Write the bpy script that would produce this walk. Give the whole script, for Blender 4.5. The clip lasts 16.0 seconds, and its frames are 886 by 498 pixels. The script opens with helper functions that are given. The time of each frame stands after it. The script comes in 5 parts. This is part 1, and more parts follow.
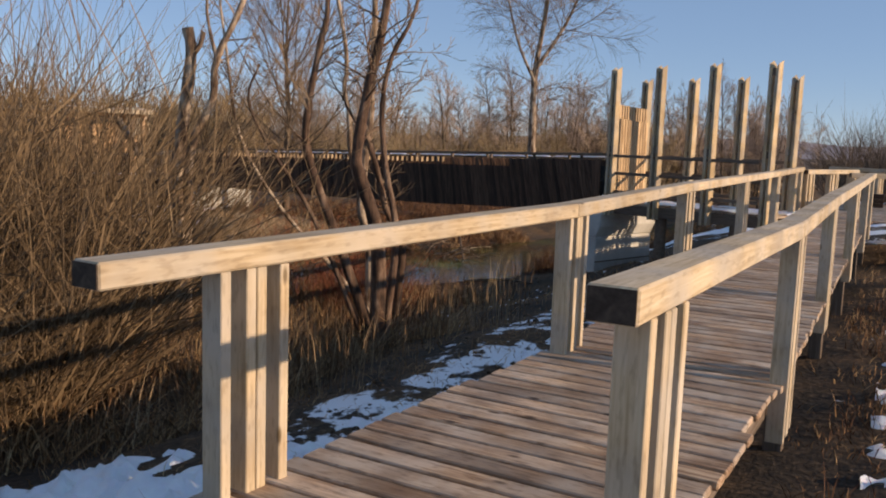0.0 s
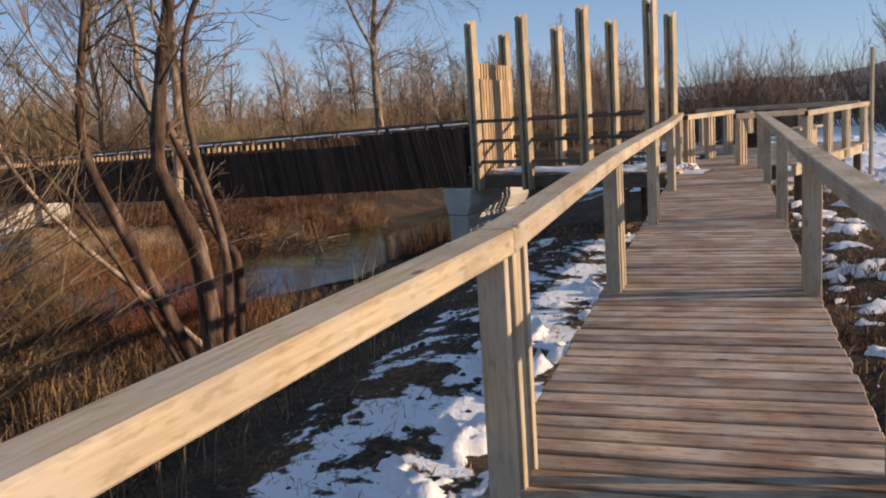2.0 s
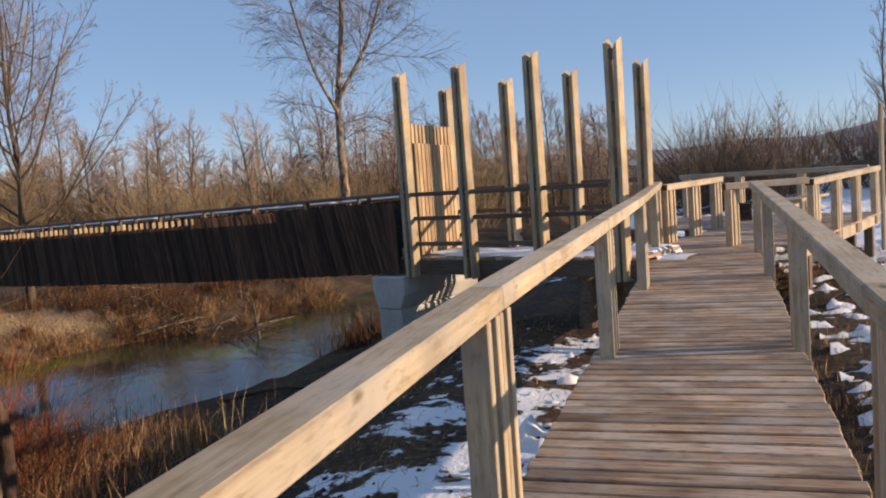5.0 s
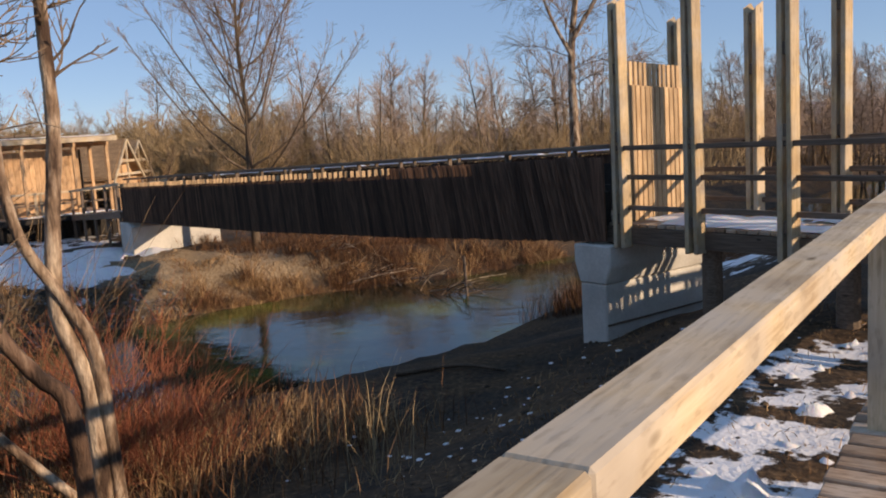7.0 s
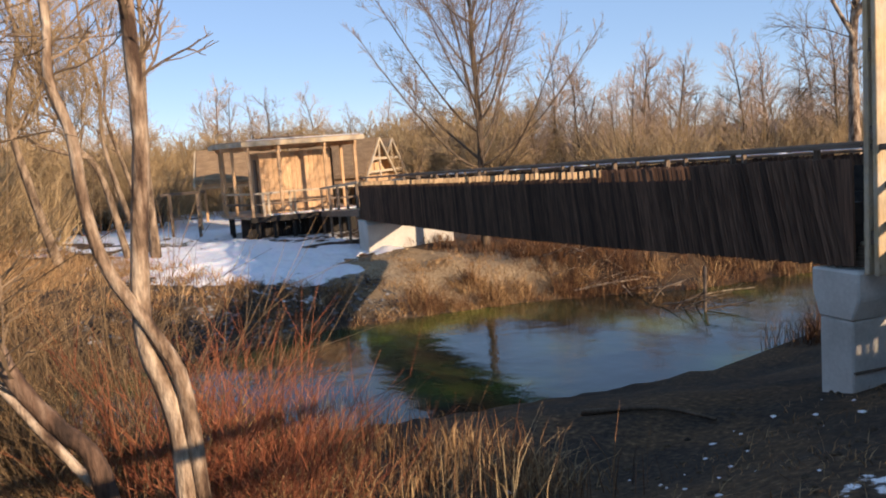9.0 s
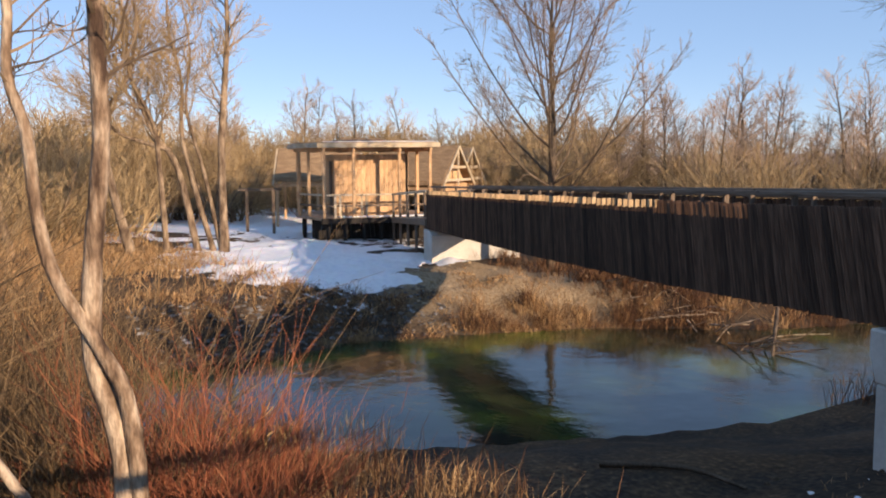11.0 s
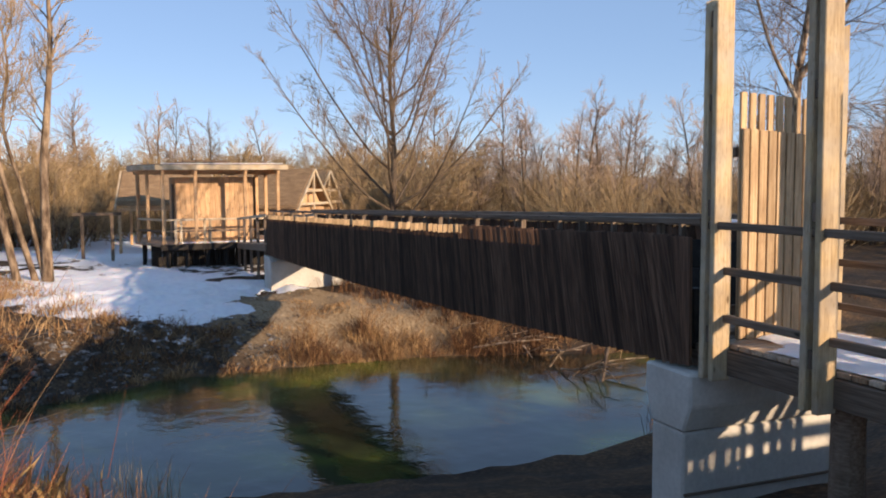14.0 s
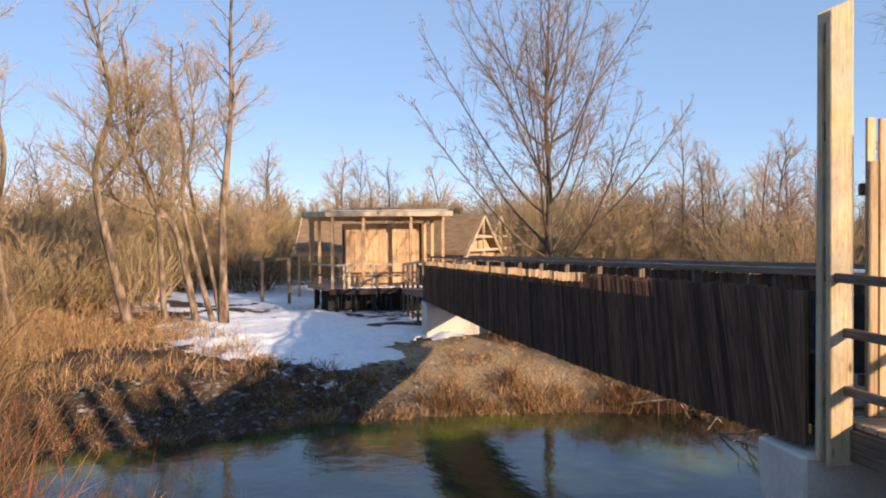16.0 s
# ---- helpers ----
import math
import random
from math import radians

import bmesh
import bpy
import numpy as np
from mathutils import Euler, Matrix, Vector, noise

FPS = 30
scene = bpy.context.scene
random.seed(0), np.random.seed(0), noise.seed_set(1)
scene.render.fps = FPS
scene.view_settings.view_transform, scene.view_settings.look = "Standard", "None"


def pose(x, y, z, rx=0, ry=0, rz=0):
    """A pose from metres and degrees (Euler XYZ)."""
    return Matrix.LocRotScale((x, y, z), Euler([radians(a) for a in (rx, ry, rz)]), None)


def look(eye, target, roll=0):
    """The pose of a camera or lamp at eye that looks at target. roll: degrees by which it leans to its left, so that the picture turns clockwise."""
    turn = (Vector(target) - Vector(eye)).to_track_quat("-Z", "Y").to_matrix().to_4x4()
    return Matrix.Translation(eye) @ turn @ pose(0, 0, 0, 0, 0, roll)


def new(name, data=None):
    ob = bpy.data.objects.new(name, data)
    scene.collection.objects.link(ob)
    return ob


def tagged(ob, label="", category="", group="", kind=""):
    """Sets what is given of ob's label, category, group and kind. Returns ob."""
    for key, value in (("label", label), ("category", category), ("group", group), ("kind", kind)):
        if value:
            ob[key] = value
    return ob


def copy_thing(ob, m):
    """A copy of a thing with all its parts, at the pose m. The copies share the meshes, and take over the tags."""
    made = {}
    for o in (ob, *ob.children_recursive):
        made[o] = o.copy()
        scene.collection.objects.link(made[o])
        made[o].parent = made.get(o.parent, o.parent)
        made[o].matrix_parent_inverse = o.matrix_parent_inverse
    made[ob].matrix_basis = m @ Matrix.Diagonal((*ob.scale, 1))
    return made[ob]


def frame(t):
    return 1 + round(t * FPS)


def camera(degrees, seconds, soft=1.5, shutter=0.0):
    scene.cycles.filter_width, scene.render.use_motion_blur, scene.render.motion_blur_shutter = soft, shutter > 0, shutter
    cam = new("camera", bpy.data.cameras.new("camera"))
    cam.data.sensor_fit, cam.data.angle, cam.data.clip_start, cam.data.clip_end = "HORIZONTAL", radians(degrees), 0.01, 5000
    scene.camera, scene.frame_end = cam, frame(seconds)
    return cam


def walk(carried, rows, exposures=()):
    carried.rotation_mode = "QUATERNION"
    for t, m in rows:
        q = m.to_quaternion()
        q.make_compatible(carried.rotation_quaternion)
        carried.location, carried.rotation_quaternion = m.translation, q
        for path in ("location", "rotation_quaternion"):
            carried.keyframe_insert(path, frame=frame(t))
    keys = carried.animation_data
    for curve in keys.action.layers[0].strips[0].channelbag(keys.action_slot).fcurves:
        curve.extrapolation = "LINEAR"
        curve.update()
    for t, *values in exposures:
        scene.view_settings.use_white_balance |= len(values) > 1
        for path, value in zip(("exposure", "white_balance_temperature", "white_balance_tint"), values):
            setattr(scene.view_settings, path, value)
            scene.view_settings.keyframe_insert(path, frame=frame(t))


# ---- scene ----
cam = camera(54.4, 16.0, soft=2.0)
PATH = [
    (0, (0.109, -0.27, 1.397), (-0.83, 1.478, 1.14), 2.0),
    (0.5, (-0.279, 0.455, 1.365), (-1.286, 2.171, 1.161), 1.6),
    (1, (-0.591, 1.02, 1.382), (-1.489, 2.792, 1.15), -1.1),
    (1.5, (-0.861, 1.581, 1.398), (-1.847, 3.305, 1.159), -1.4),
    (2, (-1.042, 2.168, 1.435), (-1.681, 4.036, 1.112), -3.8),
    (2.5, (-1.02, 2.807, 1.495), (-1.437, 4.751, 1.271), -1.0),
    (3, (-1.065, 3.315, 1.495), (-1.461, 5.271, 1.375), -0.6),
    (3.2, (-1.052, 3.505, 1.468), (-1.434, 5.463, 1.337), -2.3),
    (5.3, (-1.039, 5.925, 1.474), (-1.712, 7.799, 1.286), -2.9),
    (5.5, (-1.104, 6.135, 1.468), (-1.839, 7.987, 1.294), -1.4),
    (6, (-1.219, 6.701, 1.485), (-2.089, 8.494, 1.315), -3.1),
    (6.5, (-1.26, 7.228, 1.494), (-2.269, 8.937, 1.245), -2.7),
    (7, (-1.385, 7.732, 1.462), (-2.496, 9.374, 1.196), -3.5),
    (7.5, (-1.419, 8.182, 1.455), (-2.629, 9.759, 1.232), -4.3),
    (8, (-1.495, 8.705, 1.454), (-2.886, 10.125, 1.228), -3.4),
    (8.5, (-1.639, 9.139, 1.466), (-3.123, 10.462, 1.258), -3.9),
    (9, (-1.671, 9.593, 1.455), (-3.228, 10.826, 1.218), -4.2),
    (9.2, (-1.692, 9.724, 1.455), (-3.294, 10.902, 1.24), -3.1),
    (11.3, (-1.76, 10.762, 1.557), (-3.447, 11.819, 1.368), -0.5),
    (11.5, (-1.76, 10.872, 1.569), (-3.462, 11.91, 1.405), -0.9),
    (12, (-1.76, 11.101, 1.588), (-3.473, 12.12, 1.424), -2.8),
    (12.5, (-1.76, 11.375, 1.586), (-3.491, 12.369, 1.461), -1.2),
    (13, (-1.69, 11.62, 1.564), (-3.28, 12.821, 1.392), -1.0),
    (13.5, (-1.695, 11.836, 1.517), (-3.173, 13.167, 1.312), 0.5),
    (14, (-1.749, 12.113, 1.52), (-3.265, 13.408, 1.361), -0.4),
    (14.5, (-1.755, 12.396, 1.518), (-3.368, 13.573, 1.403), -1.4),
    (15, (-1.741, 12.658, 1.491), (-3.441, 13.709, 1.416), -0.4),
    (15.5, (-1.779, 12.993, 1.486), (-3.556, 13.909, 1.452), 0.9),
    (16, (-1.726, 13.354, 1.492), (-3.492, 14.291, 1.444), -0.5),
]
walk(cam, [(t, look(eye, target, roll)) for t, eye, target, roll in PATH],
     [(0.0, -0.42, 7000, 19), (3.0, -0.36, 6950, 19), (5.5, -0.3, 6950, 19), (6.5, -0.42, 6950, 19), (7.5, -0.16, 6950, 19), (8.5, 0.06, 6950, 19), (12.0, 0.06, 6950, 19), (13.2, -0.06, 6950, 19), (14.2, 0.0, 6950, 19), (16.0, 0.08, 6950, 19)])


# ---- world, sun, exposure ----
SUN_AZ, SUN_EL = radians(10.0), radians(15.5)   # azimuth counted from +x towards +y
sun_dir = Vector((math.cos(SUN_EL) * math.cos(SUN_AZ), math.cos(SUN_EL) * math.sin(SUN_AZ), math.sin(SUN_EL)))
world = bpy.data.worlds.new("sky")
scene.world = world
world.use_nodes = True
wn = world.node_tree
sky = wn.nodes.new("ShaderNodeTexSky")
sky.sky_type = "NISHITA"
sky.sun_disc = False
sky.sun_elevation = SUN_EL
sky.sun_rotation = math.pi / 2 - SUN_AZ
sky.air_density, sky.dust_density, sky.ozone_density = 0.62, 0.0, 1.9
haze = wn.nodes.new("ShaderNodeMix")   # clear winter air, an even pale blue over the whole sky
haze.data_type = "RGBA"
haze.inputs[0].default_value = 0.5
haze.inputs[7].default_value = (2.25, 4.0, 6.5, 1)
wn.links.new(sky.outputs[0], haze.inputs[6])
wn.links.new(haze.outputs[2], wn.nodes["Background"].inputs[0])
wn.nodes["Background"].inputs[1].default_value = 0.15
sun = new("sun", bpy.data.lights.new("sun", "SUN"))
sun.data.energy = 6.8
sun.data.angle = radians(0.6)
sun.data.color = (1.0, 0.80, 0.56)
sun.matrix_world = look(sun_dir * 50, (0, 0, 0))
scene.view_settings.exposure = 0.0

# ---- materials ----
def nodes_of(name, rough=0.8, metallic=0.0):
    m = bpy.data.materials.new(name)
    m.use_nodes = True
    nt = m.node_tree
    b = nt.nodes["Principled BSDF"]
    b.inputs["Roughness"].default_value = rough
    b.inputs["Metallic"].default_value = metallic
    b.inputs["Specular IOR Level"].default_value = 0.3
    return m, nt, b


def ramp(nt, fac, stops):
    r = nt.nodes.new("ShaderNodeValToRGB")
    while len(r.color_ramp.elements) < len(stops):
        r.color_ramp.elements.new(0.5)
    for e, (p, c) in zip(r.color_ramp.elements, stops):
        e.position, e.color = p, (*c, 1)
    nt.links.new(fac, r.inputs[0])
    return r.outputs[0]


def tex(nt, scale, detail=4.0, coord="Object", stretch=None, rough=0.55):
    tc = nt.nodes.new("ShaderNodeTexCoord")
    out = tc.outputs[coord]
    if stretch:
        mp = nt.nodes.new("ShaderNodeMapping")
        mp.inputs["Scale"].default_value = stretch
        nt.links.new(out, mp.inputs[0])
        out = mp.outputs[0]
    n = nt.nodes.new("ShaderNodeTexNoise")
    n.inputs["Scale"].default_value = scale
    n.inputs["Detail"].default_value = detail
    n.inputs["Roughness"].default_value = rough
    nt.links.new(out, n.inputs["Vector"])
    return n.outputs[0]


def mixc(nt, a, b, fac, mode="MIX"):
    m = nt.nodes.new("ShaderNodeMix")
    m.data_type, m.blend_type = "RGBA", mode
    for sock, val in ((m.inputs[6], a), (m.inputs[7], b), (m.inputs[0], fac)):
        if isinstance(val, (int, float)):
            sock.default_value = val
        elif isinstance(val, tuple):
            sock.default_value = (*val, 1)
        else:
            nt.links.new(val, sock)
    return m.outputs[2]


def bump(nt, b, height, strength=0.3, dist=0.01):
    n = nt.nodes.new("ShaderNodeBump")
    n.inputs["Strength"].default_value = strength
    n.inputs["Distance"].default_value = dist
    nt.links.new(height, n.inputs["Height"])
    nt.links.new(n.outputs[0], b.inputs["Normal"])


def wood(name, dark, mid, light, grey=None, rough=0.75, spread=0.5, knots=True, stain=0.0):
    """Sawn timber: grain along the piece's own x axis, each piece a little different in tone."""
    m, nt, b = nodes_of(name, rough)
    oi = nt.nodes.new("ShaderNodeObjectInfo")
    add = nt.nodes.new("ShaderNodeVectorMath")
    tc = nt.nodes.new("ShaderNodeTexCoord")
    mul = nt.nodes.new("ShaderNodeVectorMath")
    mul.operation = "SCALE"
    mul.inputs[0].default_value = (37.0, 11.0, 23.0)
    nt.links.new(oi.outputs["Random"], mul.inputs["Scale"])
    nt.links.new(tc.outputs["Object"], add.inputs[0])
    nt.links.new(mul.outputs[0], add.inputs[1])
    mp = nt.nodes.new("ShaderNodeMapping")
    mp.inputs["Scale"].default_value = (1.2, 26.0, 26.0)
    nt.links.new(add.outputs[0], mp.inputs[0])
    g = nt.nodes.new("ShaderNodeTexNoise")
    g.inputs["Scale"].default_value = 2.2
    g.inputs["Detail"].default_value = 5.0
    nt.links.new(mp.outputs[0], g.inputs["Vector"])
    col = ramp(nt, g.outputs[0], [(0.3, dark), (0.5, mid), (0.72, light)])
    big = nt.nodes.new("ShaderNodeTexNoise")
    big.inputs["Scale"].default_value = 3.0
    big.inputs["Detail"].default_value = 3.0
    nt.links.new(add.outputs[0], big.inputs["Vector"])
    if grey:
        f = ramp(nt, big.outputs[0], [(0.38, (0, 0, 0)), (0.66, (1, 1, 1))])
        col = mixc(nt, col, grey, f)
    if knots:
        v = nt.nodes.new("ShaderNodeTexVoronoi")
        v.inputs["Scale"].default_value = 2.3
        mk = nt.nodes.new("ShaderNodeMapping")
        mk.inputs["Scale"].default_value = (1.0, 2.6, 2.6)
        nt.links.new(add.outputs[0], mk.inputs[0])
        nt.links.new(mk.outputs[0], v.inputs["Vector"])
        kf = ramp(nt, v.outputs["Distance"], [(0.05, (1, 1, 1)), (0.11, (0, 0, 0))])
        col = mixc(nt, col, tuple(c * 0.45 for c in dark), kf)
    if stain:
        for scale, detail, stretch, stops in (
                (2.4, 6.0, (1, 1, 1), [(0.36, (0.42, 0.36, 0.32)), (0.52, (1, 1, 1)), (0.68, (1.35, 1.35, 1.38))]),
                (55.0, 3.0, (0.25, 1, 1), [(0.34, (0.5, 0.46, 0.42)), (0.46, (1, 1, 1))])):
            ms = nt.nodes.new("ShaderNodeMapping")
            ms.inputs["Scale"].default_value = stretch
            nt.links.new(add.outputs[0], ms.inputs[0])
            blot = nt.nodes.new("ShaderNodeTexNoise")
            blot.inputs["Scale"].default_value, blot.inputs["Detail"].default_value = scale, detail
            nt.links.new(ms.outputs[0], blot.inputs["Vector"])
            col = mixc(nt, col, ramp(nt, blot.outputs[0], stops), stain, "MULTIPLY")
    hsv = nt.nodes.new("ShaderNodeHueSaturation")
    mr = nt.nodes.new("ShaderNodeMapRange")
    mr.inputs[3].default_value, mr.inputs[4].default_value = 1.0 - spread / 2, 1.0 + spread / 2
    nt.links.new(oi.outputs["Random"], mr.inputs[0])
    nt.links.new(mr.outputs[0], hsv.inputs["Value"])
    nt.links.new(col, hsv.inputs["Color"])
    nt.links.new(hsv.outputs[0], b.inputs["Base Color"])
    bump(nt, b, g.outputs[0], 0.35, 0.004)
    return m


def mottled(name, stops, scale=3.0, rough=0.9, fine=40.0, relief=0.5, dist=0.02, coord="Object", stretch=None, grain=0.7):
    m, nt, b = nodes_of(name, rough)
    a = tex(nt, scale, 6.0, coord, stretch)
    f = tex(nt, fine, 3.0, coord, stretch)
    col = ramp(nt, a, stops)
    col = mixc(nt, col, ramp(nt, f, [(0.3, (0.55, 0.55, 0.55)), (0.7, (1.25, 1.25, 1.25))]), grain, "MULTIPLY")
    nt.links.new(col, b.inputs["Base Color"])
    bump(nt, b, f, relief, dist)
    return m


def stems(name, stops, rough=0.85):
    """Twigs and stalks: tone differs from stalk to stalk."""
    m, nt, b = nodes_of(name, rough)
    g = nt.nodes.new("ShaderNodeNewGeometry")
    col = ramp(nt, g.outputs["Random Per Island"], stops)
    col = mixc(nt, col, ramp(nt, tex(nt, 9.0, 3.0), [(0.3, (0.6, 0.6, 0.6)), (0.7, (1.2, 1.2, 1.2))]), 0.6, "MULTIPLY")
    nt.links.new(col, b.inputs["Base Color"])
    return m


M_NEW = wood("fresh_timber", (0.40, 0.295, 0.17), (0.53, 0.415, 0.265), (0.63, 0.52, 0.36), grey=(0.48, 0.415, 0.325), spread=0.3, stain=0.35)
M_DECK = wood("weathered_deck", (0.17, 0.098, 0.055), (0.40, 0.26, 0.155), (0.60, 0.45, 0.30), grey=(0.46, 0.38, 0.30), spread=0.55, rough=0.6, stain=0.65)
M_TALL = wood("post_timber", (0.36, 0.25, 0.125), (0.52, 0.385, 0.215), (0.64, 0.505, 0.315), grey=(0.44, 0.37, 0.275), spread=0.25, stain=0.35)
M_DARK = wood("dark_board", (0.04, 0.021, 0.013), (0.085, 0.045, 0.027), (0.15, 0.086, 0.053), spread=1.0, knots=False)
M_SLAT = wood("slat_timber", (0.36, 0.235, 0.125), (0.50, 0.345, 0.195), (0.58, 0.435, 0.27), spread=0.6, stain=0.3)
M_BEAM = wood("old_beam", (0.09, 0.065, 0.045), (0.15, 0.11, 0.08), (0.22, 0.17, 0.13), spread=0.4)
M_HUT = wood("larch_board", (0.42, 0.245, 0.12), (0.56, 0.36, 0.20), (0.66, 0.46, 0.28), spread=0.35, stain=0.3)
M_CONC = mottled("concrete", [(0.3, (0.44, 0.42, 0.375)), (0.55, (0.55, 0.53, 0.48)), (0.75, (0.62, 0.60, 0.55))], 1.6, 0.85, 24.0, 0.12, 0.006, grain=0.22)
M_BARK = mottled("bark", [(0.3, (0.06, 0.042, 0.03)), (0.55, (0.13, 0.095, 0.065)), (0.75, (0.21, 0.155, 0.11))], 4.0, 0.9, 45.0, 0.8, 0.02, stretch=(1, 1, 0.3))
M_BARKL = mottled("light_bark", [(0.36, (0.06, 0.036, 0.024)), (0.47, (0.22, 0.15, 0.10)), (0.60, (0.48, 0.38, 0.28))], 7.0, 0.9, 45.0, 0.8, 0.02, stretch=(1, 1, 0.3))
M_BARKD = mottled("alder_bark", [(0.34, (0.035, 0.022, 0.016)), (0.50, (0.115, 0.068, 0.045)), (0.66, (0.27, 0.19, 0.135))], 6.0, 0.9, 45.0, 0.8, 0.02, stretch=(1, 1, 0.3))
# paler than the near twigs: the far wood's sunlit haze put into the colour
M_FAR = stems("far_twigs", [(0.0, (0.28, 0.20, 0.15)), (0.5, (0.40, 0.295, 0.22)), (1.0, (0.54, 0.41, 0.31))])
M_BARKM = mottled("willow_bark", [(0.34, (0.07, 0.045, 0.03)), (0.48, (0.19, 0.135, 0.09)), (0.64, (0.36, 0.27, 0.185))], 6.0, 0.9, 45.0, 0.8, 0.02, stretch=(1, 1, 0.3))
# near-black: the dark roof hatch, and shade painted under decks and behind cladding
M_DARK_SHADE = mottled("dark_shaded_board", [(0.3, (0.014, 0.012, 0.011)), (0.7, (0.04, 0.034, 0.028))], 8.0, 0.8, 60.0, 0.4, 0.006)
M_FROST = mottled("frosted_clod", [(0.35, (0.05, 0.042, 0.034)), (0.55, (0.15, 0.14, 0.13)), (0.72, (0.42, 0.42, 0.42))], 5.0, 0.9, 40.0, 0.6, 0.02)
M_TWIG = stems("twigs", [(0.0, (0.085, 0.058, 0.038)), (0.5, (0.18, 0.13, 0.085)), (1.0, (0.31, 0.225, 0.145))])
M_BRUSH = stems("brush_twigs", [(0.0, (0.06, 0.04, 0.022)), (0.5, (0.15, 0.10, 0.055)), (1.0, (0.28, 0.195, 0.11))])
# dark brown twigs, with the shade the thicket lies in put into the colour
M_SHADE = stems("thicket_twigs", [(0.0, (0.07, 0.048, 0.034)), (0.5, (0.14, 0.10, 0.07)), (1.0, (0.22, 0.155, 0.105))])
M_TWIGY = stems("yellow_twigs", [(0.0, (0.20, 0.135, 0.07)), (0.5, (0.37, 0.26, 0.14)), (1.0, (0.52, 0.39, 0.215))])
M_RED = stems("red_shoots", [(0.0, (0.12, 0.036, 0.02)), (0.5, (0.26, 0.08, 0.04)), (1.0, (0.38, 0.155, 0.078))])
M_GRASS = stems("dry_grass", [(0.0, (0.13, 0.066, 0.03)), (0.5, (0.355, 0.205, 0.095)), (1.0, (0.57, 0.39, 0.20))])
M_END = mottled("end_grain", [(0.3, (0.03, 0.022, 0.016)), (0.7, (0.08, 0.06, 0.045))], 12.0, 0.9, 60.0, 0.4, 0.005)
M_REED = stems("reed", [(0.0, (0.075, 0.045, 0.025)), (0.6, (0.18, 0.112, 0.06)), (1.0, (0.42, 0.30, 0.175))])
# rust-brown of its own, darkened further to stand for shade below the bridge
M_RUST = stems("rust_rush", [(0.0, (0.05, 0.022, 0.012)), (0.5, (0.125, 0.058, 0.028)), (1.0, (0.27, 0.15, 0.072))])
M_LEAF = stems("withered_leaf", [(0.0, (0.34, 0.20, 0.08)), (1.0, (0.58, 0.38, 0.16))])
M_THATCH = mottled("thatch", [(0.3, (0.22, 0.14, 0.08)), (0.7, (0.38, 0.26, 0.15))], 2.0, 0.95, 30.0, 0.8, 0.03, stretch=(1, 1, 4))
M_SOIL = mottled("soil_clod", [(0.3, (0.03, 0.022, 0.015)), (0.7, (0.13, 0.09, 0.055))], 6.0, 0.95, 40.0, 0.6, 0.02)
M_ROCK = mottled("bank_stone", [(0.3, (0.26, 0.18, 0.10)), (0.7, (0.52, 0.41, 0.27))], 4.0, 0.9, 40.0, 0.6, 0.02)


def snow_material():
    m, nt, b = nodes_of("snow", 0.6)
    n = tex(nt, 5.0, 6.0)
    nt.links.new(ramp(nt, n, [(0.3, (0.74, 0.76, 0.80)), (0.6, (0.86, 0.87, 0.89))]), b.inputs["Base Color"])
    b.inputs["Subsurface Weight"].default_value = 0.1
    bump(nt, b, tex(nt, 22.0, 5.0), 0.5, 0.03)
    return m


M_SNOW = snow_material()


def water_material():
    m, nt, b = nodes_of("river_water", 0.06)
    b.inputs["Specular IOR Level"].default_value = 0.65
    b.inputs["IOR"].default_value = 1.33
    n = tex(nt, 0.35, 4.0)
    nt.links.new(ramp(nt, n, [(0.42, (0.012, 0.018, 0.014)), (0.56, (0.03, 0.05, 0.02)), (0.68, (0.10, 0.13, 0.02))]), b.inputs["Base Color"])
    w = tex(nt, 1.1, 5.0, stretch=(1, 1.0, 1), rough=0.6)
    bump(nt, b, w, 0.30, 0.055)
    return m


M_WATER = water_material()


def ground_material():
    """Bare earth, dry grass and old snow, told apart by position masks with ragged rims."""
    m, nt, b = nodes_of("ground", 0.95)
    a = tex(nt, 0.9, 8.0)
    f = tex(nt, 14.0, 5.0)
    soil = ramp(nt, f, [(0.3, (0.016, 0.012, 0.009)), (0.55, (0.044, 0.032, 0.022)), (0.75, (0.11, 0.078, 0.05))])
    dry = ramp(nt, f, [(0.3, (0.04, 0.023, 0.012)), (0.55, (0.10, 0.06, 0.03)), (0.75, (0.24, 0.15, 0.075))])
    col = mixc(nt, soil, dry, ramp(nt, a, [(0.42, (0, 0, 0)), (0.6, (1, 1, 1))]))
    att = nt.nodes.new("ShaderNodeAttribute")
    att.attribute_name = "snow"
    clay = nt.nodes.new("ShaderNodeAttribute")
    clay.attribute_name = "clay"
    col = mixc(nt, col, ramp(nt, f, [(0.32, (0.24, 0.165, 0.095)), (0.5, (0.37, 0.275, 0.17)), (0.68, (0.50, 0.395, 0.26))]), clay.outputs["Fac"])
    rag = nt.nodes.new("ShaderNodeMath")
    rag.operation = "ADD"
    nt.links.new(att.outputs["Fac"], rag.inputs[0])
    g = tex(nt, 1.6, 9.0, rough=0.65)
    nt.links.new(g, rag.inputs[1])
    sf = ramp(nt, rag.outputs[0], [(0.97, (0, 0, 0)), (1.03, (1, 1, 1))])
    col = mixc(nt, col, (0.82, 0.84, 0.87), sf)
    nt.links.new(col, b.inputs["Base Color"])
    bump(nt, b, f, 0.7, 0.035)
    return m


M_GROUND = ground_material()


# ---- helpers for building ----
WORLD_OF = {}


